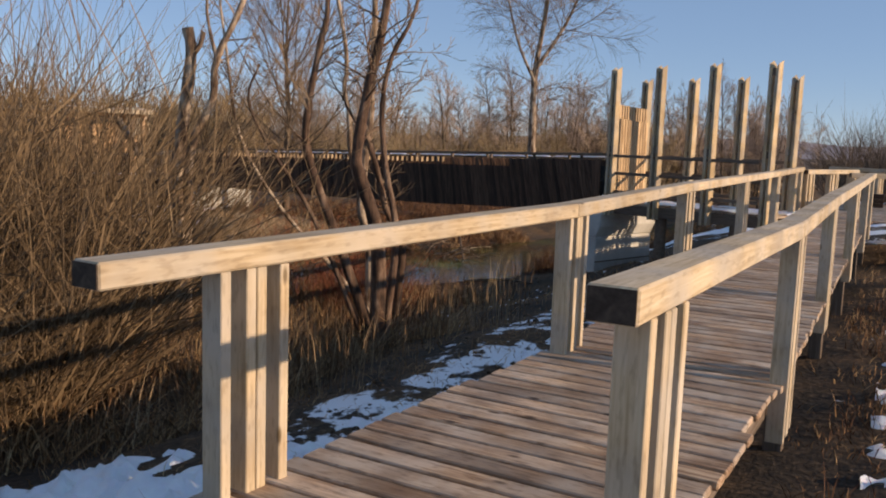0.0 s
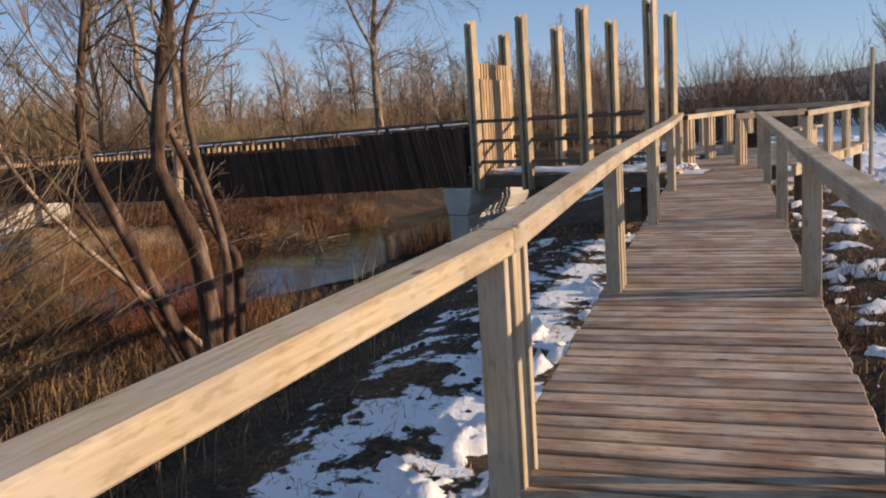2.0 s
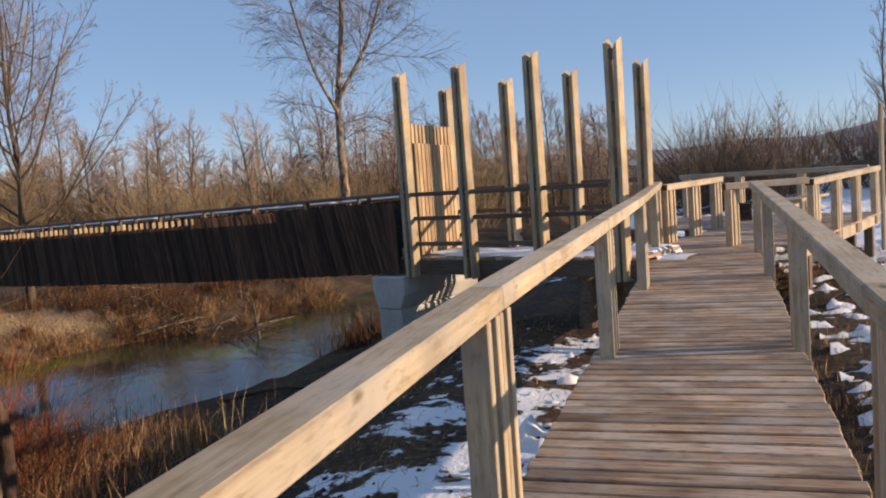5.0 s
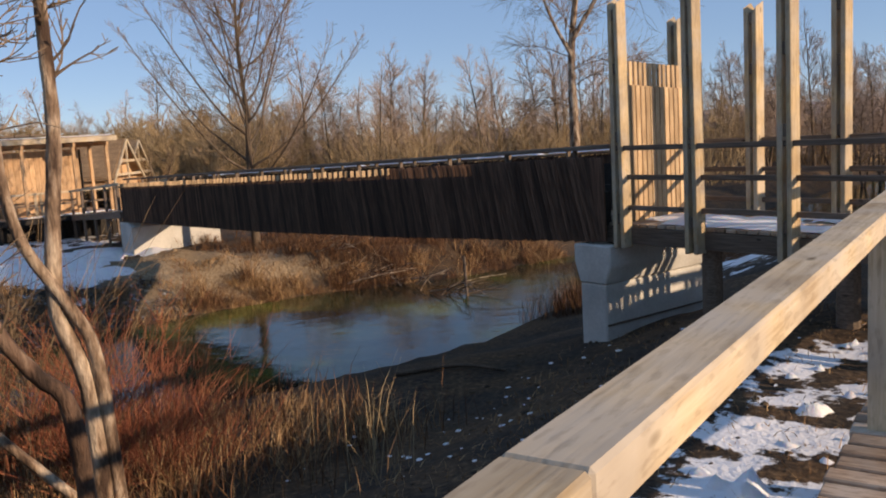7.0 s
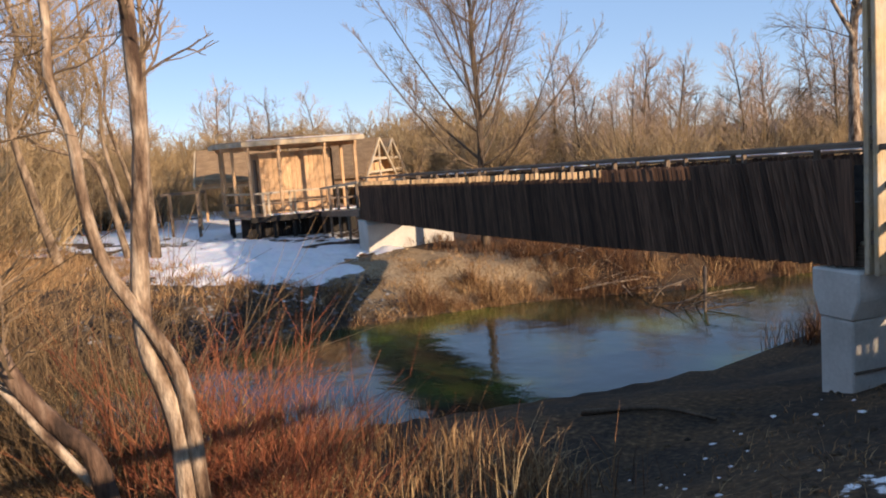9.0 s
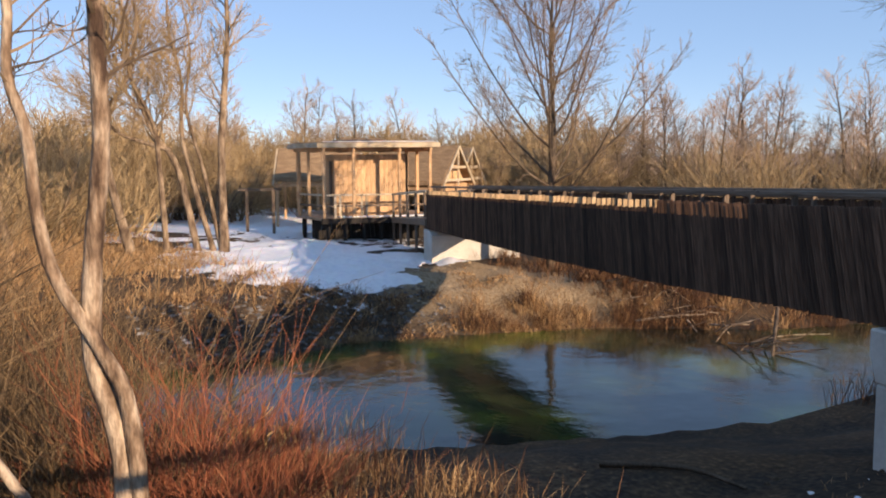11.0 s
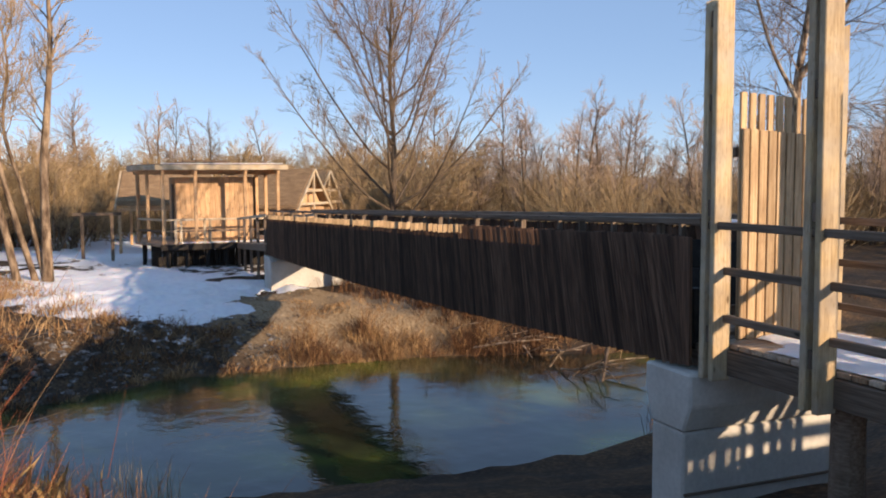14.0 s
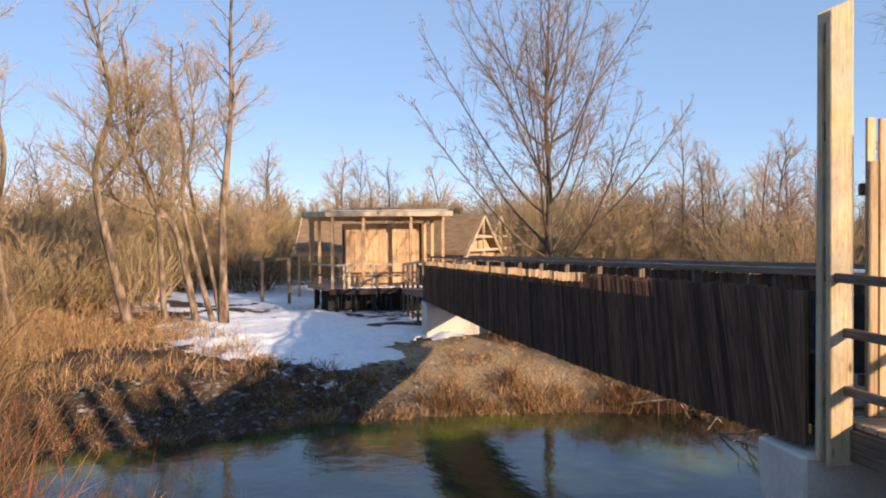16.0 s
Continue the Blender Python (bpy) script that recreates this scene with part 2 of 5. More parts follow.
def place(ob, parent, m):
    """Puts ob at the world pose m, under parent if there is one."""
    if parent is not None:
        ob.parent = parent
        ob.matrix_parent_inverse = WORLD_OF[parent].inverted()
    ob.matrix_basis = m
    WORLD_OF[ob] = m
    return ob


def thing(name, loc, label, category, group="", kind=""):
    ob = new(name)
    ob.empty_display_size = 0.2
    place(ob, None, Matrix.Translation(loc))
    return tagged(ob, label, category, group, kind)


def part(name, bm, material, parent, label=""):
    me = bpy.data.meshes.new(name)
    bm.to_mesh(me)
    bm.free()
    me.materials.append(material)
    ob = new(name, me)
    place(ob, parent, Matrix.Identity(4))
    return tagged(ob, label)


def raw(name, verts, faces, material, parent=None, smooth=False, m=None):
    me = bpy.data.meshes.new(name)
    me.from_pydata(verts, [], faces)
    me.materials.append(material)
    if smooth:
        me.polygons.foreach_set("use_smooth", [True] * len(me.polygons))
    me.update()
    ob = new(name, me)
    return place(ob, parent, m if m else Matrix.Identity(4))


BOXES = {}


def box_mesh(size, material, chamfer=0.006):
    key = (tuple(round(s, 3) for s in size), material.name, chamfer)
    if key not in BOXES:
        bm = bmesh.new()
        bmesh.ops.create_cube(bm, size=1.0)
        bmesh.ops.scale(bm, vec=size, verts=bm.verts)
        if chamfer:
            bmesh.ops.bevel(bm, geom=bm.edges[:], offset=chamfer, segments=1, affect="EDGES")
        me = bpy.data.meshes.new("board")
        bm.to_mesh(me)
        bm.free()
        me.materials.append(material)
        BOXES[key] = me
    return BOXES[key]


def board(name, size, m, material, parent, chamfer=0.006, label=""):
    """A sawn piece: size along its own x (the grain), y and z; m is its centre pose in the world."""
    ob = new(name, box_mesh(size, material, chamfer))
    place(ob, parent, m)
    return tagged(ob, label)


def along(a, b, up=(0, 0, 1), turn=0.0):
    """The pose at the middle of a-b with x along it and z near up; and the length."""
    a, b = Vector(a), Vector(b)
    x = (b - a).normalized()
    y = Vector(up).cross(x).normalized()
    z = x.cross(y)
    m = Matrix((x, y, z)).transposed().to_4x4()
    m.translation = (a + b) / 2
    return m @ pose(0, 0, 0, turn, 0, 0), (b - a).length


def beam(name, a, b, width, height, material, parent, up=(0, 0, 1), chamfer=0.006, label=""):
    m, n = along(a, b, up)
    return board(name, (n, width, height), m, material, parent, chamfer, label)


def upright(name, x, y, z0, z1, sx, sy, material, parent, yaw=0.0, chamfer=0.006, label=""):
    """A vertical piece whose grain runs up; sx, sy its section before the yaw."""
    m = pose(x, y, (z0 + z1) / 2, 0, -90, 0)
    m = Matrix.Translation((x, y, (z0 + z1) / 2)) @ pose(0, 0, 0, 0, 0, yaw) @ pose(0, 0, 0, 0, -90, 0)
    return board(name, (z1 - z0, sy, sx), m, material, parent, chamfer, label)


def lerp(a, b, f):
    return a + (b - a) * f


def smooth(e):
    e = min(1.0, max(0.0, e))
    return e * e * (3 - 2 * e)


def table(points, v):
    """Linear between (v, value) points."""
    if v <= points[0][0]:
        return points[0][1]
    for (a, p), (b, q) in zip(points, points[1:]):
        if v <= b:
            return lerp(p, q, (v - a) / (b - a))
    return points[-1][1]


# ---- lie of the land ----
WATER = -2.85
# river: y, x of its middle, half its width
MIDDLE = [(-60, -26), (-15, -21.5), (0, -19), (8, -17.6), (14, -17.2), (17, -16.2), (20, -15.7), (23, -14.8), (26, -14.2), (29, -12.9), (33, -11.5), (45, -9), (80, -4)]
HALF = [(-15, 1.8), (8, 1.7), (12, 1.8), (14, 2.9), (17, 3.2), (20, 4.1), (23, 4.1), (26, 3.4), (29, 2.4), (45, 2.2)]


def river_edge(x, y):
    """Metres from the water's edge, with the sign of the bank: + far bank; - near bank; None in the water."""
    e = x - table(MIDDLE, y)
    return e, abs(e) * 0.97 - table(HALF, y)


def height(x, y):
    side, e = river_edge(x, y)
    wob = noise.noise((x * 0.35, y * 0.35, 0.0)) * 0.22 + noise.noise((x * 1.3, y * 1.3, 3.0)) * 0.07
    if e < 0:
        return WATER - min(0.7, -e * 0.45) + wob * 0.2
    if side > 0:
        z = WATER + 1.05 * smooth(e / 5.0) + 0.80 * smooth((x + 7.5) / 4.0) + 0.15 * smooth((x + 1.5) / 2.0)
    else:
        z = WATER + 0.88 * smooth((e - 0.1) / 2.7) + 0.09 * smooth((e - 3) / 6)
    if side < 0 and e < 9:
        wob += 0.22 * noise.noise((x * 0.9, y * 0.9, 8.0)) + 0.12 * noise.noise((x * 2.1, y * 2.1, 6.0))
    far = math.hypot(x + 10, y - 15)
    return z + wob * smooth(e / 1.5) * 0.8 - 0.10 * smooth((far - 60) / 200)


def snow_at(x, y):
    """How far the ground carries old snow: 0 none, 1 all."""
    side, e = river_edge(x, y)
    if side < 0:
        d1 = math.hypot((x + 29) / 7.5, (y - 21.2) / 3.6)
        d2 = math.hypot((x + 46) / 16, (y - 27) / 5)
        return max(1.0 - d1 * 0.62, 0.95 - d2 * 0.55, 0.22)
    if x > -0.5:
        return 0.30 + 0.55 * smooth((x - 0.4 - 0.02 * (y - 10)) / 3.5)
    if -4.6 < x < -1.9 and y < 17.5:
        return 0.52 - 0.07 * abs(x + 3.0)
    if y > 24 and x > -9:
        return 0.42
    return 0.05


def build_ground():
    xs = sorted(set([-400, -250, -160, -110, -85, -70] + [round(-60 + 1.5 * i, 2) for i in range(20)] + [round(-30 + 0.3 * i, 2) for i in range(117)] + [round(5 + 1.5 * i, 2) for i in range(17)] + [36, 50, 70, 100, 160, 250, 400, 700]))
    ys = sorted(set([-400, -250, -150, -100, -70, -50, -35, -25] + [round(-18 + 1.0 * i, 2) for i in range(18)] + [round(0.3 * i, 2) for i in range(118)] + [round(35.4 + 1.6 * i, 2) for i in range(20)] + [72, 85, 100, 130, 180, 260, 400, 700]))
    verts, snow, clay = [], [], []
    for y in ys:
        for x in xs:
            verts.append((x, y, height(x, y)))
            snow.append(snow_at(x, y))
            side, e = river_edge(x, y)
            c = 0.0
            if side < 0 and 0 < e < 7:
                c = 0.85 * smooth(1.4 - math.hypot((x + 21.8) / 3.8, (y - 25.2) / 3.2))
            clay.append(c)
    w = len(xs)
    faces = [(j * w + i, j * w + i + 1, (j + 1) * w + i + 1, (j + 1) * w + i) for j in range(len(ys) - 1) for i in range(w - 1)]
    ob = raw("ground", verts, faces, M_GROUND, None, True)
    for key, vals in (("snow", snow), ("clay", clay)):
        at = ob.data.attributes.new(key, "FLOAT", "POINT")
        at.data.foreach_set("value", vals)
    tagged(ob, "dark earth with dry brown grass and patches of old snow", "ground", kind="structure")


build_ground()
river = raw("water", [(-60, -60, WATER), (10, -60, WATER), (10, 90, WATER), (-60, 90, WATER)], [(0, 1, 2, 3)], M_WATER)
tagged(river, "still shallow river reflecting blue sky, greenish weed below", "river", kind="structure")

# ---- boardwalk ----
LEFT_X = [(-4, -2.35), (1.5, -2.17), (5.1, -1.88), (20.6, -2.02)]
RIGHT_X = [(-4, -0.55), (1.9, -0.58), (5.1, -0.51), (8.8, -0.55), (20.6, -0.58)]
rnd = random.Random(4)
walkway = thing("boardwalk", (-1.2, 8, 0), "weathered plank boardwalk on low timber piles, silvery brown", "boardwalk", kind="structure")


def build_walkway():
    y, pitch = -3.4, 0.152
    while y < 20.4:
        a, b = table(LEFT_X, y) - 0.07, table(RIGHT_X, y) + 0.05
        tilt = 0.0
        if y < 5.1:
            tilt = 2.2
        m = pose((a + b) / 2 + rnd.uniform(-.012, .012), y, -0.02 + rnd.uniform(-.003, .003), rnd.uniform(-.5, .5), 0, -tilt + rnd.uniform(-.35, .35))
        board("plank", (round(b - a, 1), 0.127, 0.04), m, M_DECK, walkway, 0.007)
        y += pitch
    y = -3.4
    while y < 1.2:
        board("plank", (1.7, 0.144, 0.04), pose(-0.58 + 0.86, y, -0.02), M_DECK, walkway, 0.007)
        y += pitch
    for xs in (LEFT_X, RIGHT_X):
        inset = 0.10 if xs is LEFT_X else -0.06
        for y0, y1 in ((-3.4, 1.5), (1.5, 5.1), (5.1, 12.7), (12.7, 20.4)):
            beam("joist", (table(xs, y0) + inset, y0, -0.135), (table(xs, y1) + inset, y1, -0.135), 0.07, 0.18, M_BEAM, walkway)
    # strips added close under the planks, near-black so the gaps look shaded
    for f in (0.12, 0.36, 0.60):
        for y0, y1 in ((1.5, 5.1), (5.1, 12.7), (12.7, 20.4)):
            beam("joist", (lerp(table(LEFT_X, y0), table(RIGHT_X, y0), f), y0, -0.07), (lerp(table(LEFT_X, y1), table(RIGHT_X, y1), f), y1, -0.07), 0.2, 0.05, M_DARK_SHADE, walkway)
    beam("joist", (0.25, -3.3, -0.135), (0.25, 1.2, -0.135), 0.2, 0.18, M_BEAM, walkway)
    beam("joist", (-0.2, -3.3, -0.135), (-0.2, 1.2, -0.135), 0.2, 0.18, M_BEAM, walkway)
    for y in (-2.5, 0.5, 3.3, 6.7, 10.2, 13.6, 17.0, 19.9):
        for xs in (LEFT_X, RIGHT_X):
            inset = 0.16 if xs is LEFT_X else -0.12
            x = table(xs, y) + inset
            upright("stilt", x, y, height(x, y) - 0.4, -0.225, 0.14, 0.14, M_BEAM, walkway)


build_walkway()


def cluster(parent, x, y, z0, z1, yaw=0.0, flip=False):
    """A post of four planks: one, a close pair, one."""
    holder = new("post")
    place(holder, parent, Matrix.Translation((x, y, z0)))
    c, s = math.cos(radians(yaw)), math.sin(radians(yaw))
    for k, off in enumerate((-0.155, -0.028, 0.028, 0.15)):
        if flip:
            off = -off
        upright("plank", x - s * off, y + c * off, z0 + rnd.uniform(-.02, .0), z1, 0.105, 0.05, M_NEW, holder, yaw + rnd.uniform(-.6, .6), 0.004)
    return holder


def railing(name, line, posts, label, top=1.0, rise=0.0, wide=0.142, span=2, thick=0.10):
    """line: x, y points of the rail's middle; posts: x, y, lower end, yaw."""
    r = thing(name, (*line[0], 0), label, "railing", "boardwalk railings")
    for k, ((ax, ay), (bx, by)) in enumerate(zip(line, line[1:])):
        za, zb = top + rise * smooth(k / span), top + rise * smooth((k + 1) / span)
        beam("handrail", (ax, ay, za - thick / 2), (bx, by, zb - thick / 2), wide, thick, M_NEW, r, chamfer=0.008)
    a, b = Vector((*line[0], top - thick / 2)), Vector((*line[1], top - thick / 2))
    d = (b - a).normalized()
    beam("end_grain", a - d * 0.004, a + d * 0.002, wide - 0.012, thick - 0.01, M_END, r, chamfer=0.0, label="dark wet end grain")
    for x, y, z0, yaw in posts:
        z = table([(q[1], top + rise * smooth(k / span)) for k, q in enumerate(line)], y) if rise else top
        cluster(r, x, y, z0, z - thick - 0.002, yaw)
    return r


railing("railing", [(-2.165, 1.57), (-1.845, 5.1), (-1.90, 8.7), (-1.91, 12.1), (-1.92, 15.5), (-2.03, 20.3)],
        [(-2.09, 2.25, -0.25, -5), (-1.845, 5.19, -0.2, 0), (-1.885, 8.64, -0.2, 0), (-1.89, 12.1, -0.2, 0), (-1.905, 15.4, -0.2, 0), (-1.99, 18.7, -0.2, 0), (-2.03, 20.1, -0.2, 0)],
        "pale squared timber handrail on clustered plank posts", top=0.97, rise=0.055, wide=0.14, thick=0.092)
railing("railing", [(-0.52, 1.80), (-0.475, 5.1), (-0.525, 8.8), (-0.53, 12.4), (-0.55, 16.2), (-0.57, 19.2)],
        [(-0.50, 2.15, -0.35, -3), (-0.475, 5.3, -0.35, 0), (-0.525, 8.6, -0.3, 0), (-0.53, 12.3, -0.3, 0), (-0.545, 16.15, -0.3, 0), (-0.565, 18.6, -0.3, 0)],
        "greyed squared timber handrail on clustered plank posts", top=1.045, rise=-0.06, span=1)

# ---- bridge: s runs along it towards the far bank, w across it ----
D = Vector((-0.944, 0.33, 0)).normalized()
N = Vector((0.33, 0.944, 0)).normalized()
P0 = Vector((-2.45, 17.5, 0))
YAW_D = math.degrees(math.atan2(D.y, D.x))


def at(s, w, z):
    v = P0 + D * s + N * w
    return (v.x, v.y, z)


def tall_post(s, w, z1, z0):
    """Two planks with a slot between them, tops cut slanting to a notch."""
    base = at(s, w, z0)
    p = thing("timber_post", base, "tall split timber post with a notched top beside the bridge landing", "post", "tall posts")
    for k in (-1, 1):
        bm = bmesh.new()
        h = z1 - z0
        bmesh.ops.create_cube(bm, size=1.0)
        bmesh.ops.scale(bm, vec=(h, 0.18, 0.064), verts=bm.verts)
        for v in bm.verts:
            if v.co.x > 0 and v.co.z * k > 0:
                v.co.x -= 0.10
            if v.co.x > 0 and v.co.y > 0:
                v.co.x -= 0.08
        bmesh.ops.bevel(bm, geom=bm.edges[:], offset=0.007, segments=1, affect="EDGES")
        ob = part("plank", bm, M_TALL, p)
        c = Vector(at(s, w, (z0 + z1) / 2)) + D * (0.058 * k)
        m = Matrix.Translation(c) @ pose(0, 0, 0, 0, 0, YAW_D) @ pose(0, 0, 0, 0, -90, 0) @ pose(0, 0, 0, 0, 0, 0)
        m = m @ pose(0, 0, 0, rnd.uniform(-.3, .3), rnd.uniform(-.4, .4), 0)
        place(ob, p, m)
    for f in (0.12, 0.45, 0.72, 0.93):
        z = lerp(z0, z1, f)
        upright("spacer", *at(s, w, 0)[:2], z - 0.07, z + 0.07, 0.05, 0.145, M_BEAM, p, YAW_D, 0.004)
    return p


FRONT_S = (0.0, 1.28, 2.55, 3.72)
BACK_S = (0.15, 1.33, 2.53, 3.78)
for s in FRONT_S:
    tall_post(s - 0.11, 0.02, 3.09, -0.22)
for s in BACK_S:
    tall_post(s, 1.46, 2.93, -0.2)

landing = thing("bridge_landing", at(2, 0.7, 0), "snow-dusted plank landing between the tall posts", "landing", kind="structure")
s = -0.25
while s < 4.0:
    m, n = along(at(s, 0.12, 0.07), at(s, 1.5, 0.07 + rnd.uniform(-.004, .004)))
    board("plank", (n, 0.135, 0.045), m, M_DECK, landing)
    s += 0.15
for w in (0.14, 1.34):
    beam("beam", at(-0.3, w, -0.07), at(4.0, w, -0.07), 0.12, 0.22, M_BEAM, landing)
for z in (1.12, 0.73, 0.32):
    beam("rail", at(0.05, -0.02 if z > 1 else 0.05, z), at(3.75, -0.02 if z > 1 else 0.05, z), 0.045, 0.066, M_BEAM, landing)
    beam("rail", at(0.2, 1.50, z), at(3.75, 1.50, z), 0.045, 0.066, M_BEAM, landing)
for s, w in ((0.6, 0.25), (0.6, 1.3), (2.4, 0.3)):
    x, y, _ = at(s, w, 0)
    bm = bmesh.new()
    bmesh.ops.create_cone(bm, cap_ends=True, segments=12, radius1=0.14, radius2=0.125, depth=2.2)
    ob = part("stilt", bm, M_BEAM, landing)
    place(ob, landing, Matrix.Translation((x, y, -1.28)))

screen = thing("slat_screen", at(3.66, 0.9, 0.1), "upright pale slat screen closing off the bridge mouth", "screen")
for k in range(11):
    w = 0.36 + k * 0.1
    upright("slat", *at(3.70, w, 0)[:2], 0.1, 2.27 - 0.006 * k, 0.03, 0.066, M_SLAT, screen, YAW_D, 0.004)
    upright("slat", *at(3.64, w - 0.03, 0)[:2], 0.1, 1.95 - 0.006 * k, 0.03, 0.084, M_SLAT, screen, YAW_D, 0.004)
for z in (0.35, 1.75):
    beam("rail", at(3.74, 0.3, z), at(3.74, 1.45, z), 0.04, 0.09, M_BEAM, screen)


S0, S1 = 3.95, 25.6
def clad_top(s):
    return lerp(1.0, 0.43, (s - S0) / (S1 - S0))


def clad_low(s):
    return table([(S0, -0.16), (9, -0.40), (15, -0.62), (S1, -0.86)], s)


footbridge = thing("footbridge", at(14, 0.8, 0), "long dark timber footbridge clad in leaning boards", "footbridge")


def build_bridge():
    count = 196
    for side, w in (("near", -0.045), ("far", 1.62)):
        for k in range(count):
            s = lerp(S0 - 0.02, S1, k / (count - 1))
            f = 1 - (s - S0) / (S1 - S0)
            lean = 0.36 * f ** 1.3
            top = clad_top(s) + rnd.uniform(-.012, .012) 
            # beyond 8.9 the dark boards stop short, leaving room for pale sunlit tops
            if side == "near":
                top -= 0.12 if s > 8.9 else 0.0
            low = clad_low(s) + rnd.uniform(-.008, .008)
            push = rnd.uniform(-.006, .006)
            a, b = at(s + 0.0 + lean * 0.08, w + push, low), at(s + lean, w + push, top)
            m, n = along(a, b, N)
            if side == "near":
                turned = m @ Matrix.Rotation(radians(46 + rnd.uniform(-3, 3)), 4, "X")
                axis = turned.col[2].to_3d()
                if axis.dot(D) * axis.dot(N) < 0:
                    turned = m @ Matrix.Rotation(radians(-46 + rnd.uniform(-3, 3)), 4, "X")
                m = turned
            board("cladding_board", (round(n, 2), 0.098, 0.03), m, M_DARK, footbridge, 0.004)
            # pale tips on every second board: sunlight on the tops put into the colour
            if side == "near" and s > 8.9 and k % 2:
                q, _ = along(at(s + lean, w, top - 0.01), at(s + lean, w, top + 0.12), N)
                q = q @ Matrix.Rotation(radians(75), 4, "X") if (q @ Matrix.Rotation(radians(75), 4, "X")).col[2].to_3d().dot(D) * (q @ Matrix.Rotation(radians(75), 4, "X")).col[2].to_3d().dot(N) > 0 else q @ Matrix.Rotation(radians(-75), 4, "X")
                board("lath_end", (0.13, 0.07, 0.032), q, M_SLAT, footbridge, 0.004)
    for j in range(4):
        tip = S0 - 0.02 + 0.09 * j
        m, n = along(at(S0 - 0.03 + 0.012 * j, -0.03 + 0.004 * j, clad_low(S0)), at(tip, -0.03 + 0.004 * j, clad_top(S0)), N)
        board("cladding_board", (round(n, 2), 0.098, 0.03), m, M_DARK, footbridge, 0.004)
    # lining and girders near-black: the shade behind the boards put into their colour
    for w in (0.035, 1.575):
        beam("lining", at(S0, w, clad_top(S0) - 0.57), at(S1, w, clad_top(S1) - 0.57), 0.03, 0.86, M_DARK_SHADE, footbridge)
    for w in (0.12, 1.48):
        beam("girder", at(S0, w, 0.25), at(S1, w, -0.25), 0.12, 0.55, M_DARK_SHADE, footbridge)
        beam("handrail", at(S0 - 0.1, w - 0.03, 1.14), at(S1, w - 0.03, 0.565), 0.11, 0.055, M_BEAM, footbridge)
        for k in range(15):
            s = lerp(S0 + 0.6, S1 - 0.3, k / 14)
            upright("bracket", *at(s, w, 0)[:2], clad_top(s) - 0.5, clad_top(s) + 0.108, 0.05, 0.07, M_BEAM, footbridge, YAW_D)
    k = S0
    while k < S1:
        z = lerp(0.10, -0.45, (k - S0) / (S1 - S0))
        m, n = along(at(k, 0.19, z), at(k, 1.41, z))
        board("deck_plank", (round(n, 2), 0.135, 0.045), m, M_DECK, footbridge)
        k += 0.15


build_bridge()


def prism(name, outline, w0, w1, material, parent=None, label="", category="", chamfer=0.02):
    """A block whose outline (s, z) is drawn along the bridge and pushed from w0 to w1 across it."""
    bm = bmesh.new()
    ring = [bm.verts.new(at(s, w0, z)) for s, z in outline]
    f = bm.faces.new(ring)
    ext = bmesh.ops.extrude_face_region(bm, geom=[f])
    bmesh.ops.translate(bm, vec=N * (w1 - w0), verts=[v for v in ext["geom"] if isinstance(v, bmesh.types.BMVert)])
    bmesh.ops.recalc_face_normals(bm, faces=bm.faces[:])
    bmesh.ops.bevel(bm, geom=bm.edges[:], offset=chamfer, segments=1, affect="EDGES")
    ob = part(name, bm, material, parent, label)
    return tagged(ob, category=category)


pier = thing("bridge_pier", at(4.05, 0.95, -1.7), "pale concrete bridge pier with a widened head", "pier")
prism("shaft", [(3.82, -2.3), (4.30, -2.3), (4.30, -0.75), (3.82, -0.75)], -0.13, 2.05, M_CONC, pier)
prism("head", [(3.82, -0.745), (4.30, -0.745), (4.40, -0.45), (4.40, -0.2), (3.72, -0.2), (3.72, -0.5)], -0.14, 2.06, M_CONC, pier, "widened concrete bearing head")
beam("form_joint", at(3.812, -0.12, -1.32), at(3.812, 2.04, -1.32), 0.02, 0.025, M_BEAM, pier, chamfer=0.0)
prism("abutment", [(24.6, -2.6), (25.8, -2.6), (25.8, -0.87), (25.0, -0.87), (24.6, -1.0)], -0.15, 2.9, M_CONC, None, "pale concrete abutment under the far bridge end", "abutment")


# ---- terrace beyond the landing ----
terrace = thing("terrace", at(0, 5.5, 0), "raised plank terrace on timber piles at the end of the boardwalk", "terrace", kind="structure")
w = 2.6
while w < 8.4:
    m, n = along(at(-1.8, w, -0.02), at(2.4 if w > 5.4 else 0.5, w, -0.02 + rnd.uniform(-.003, .003)))
    board("plank", (round(n, 2), 0.136, 0.04), m, M_DECK, terrace)
    w += 0.152
for s in (-1.72, -0.4, 0.44):
    beam("joist", at(s, 2.6, -0.14), at(s, 8.4, -0.14), 0.09, 0.19, M_NEW if s < -1 else M_BEAM, terrace)
beam("joist", at(2.3, 5.5, -0.14), at(2.3, 8.4, -0.14), 0.09, 0.19, M_BEAM, terrace)
for s, w in ((-1.6, 3.4), (-1.6, 5.0), (-1.6, 6.6), (-1.6, 8.2), (0.3, 3.4), (0.3, 5.6), (0.3, 8.1), (2.1, 8.1), (2.1, 5.8)):
    x, y, _ = at(s, w, 0)
    upright("stilt", x, y, height(x, y) - 0.3, -0.235, 0.16, 0.16, M_BEAM, terrace, YAW_D)
YAW_N = YAW_D - 180


def railing_sw(line, posts, top, label, name="railing"):
    return railing(name, [at(s, w, 0)[:2] for s, w in line], [(*at(s, w, 0)[:2], -0.2, yaw) for s, w, yaw in posts], label, top)


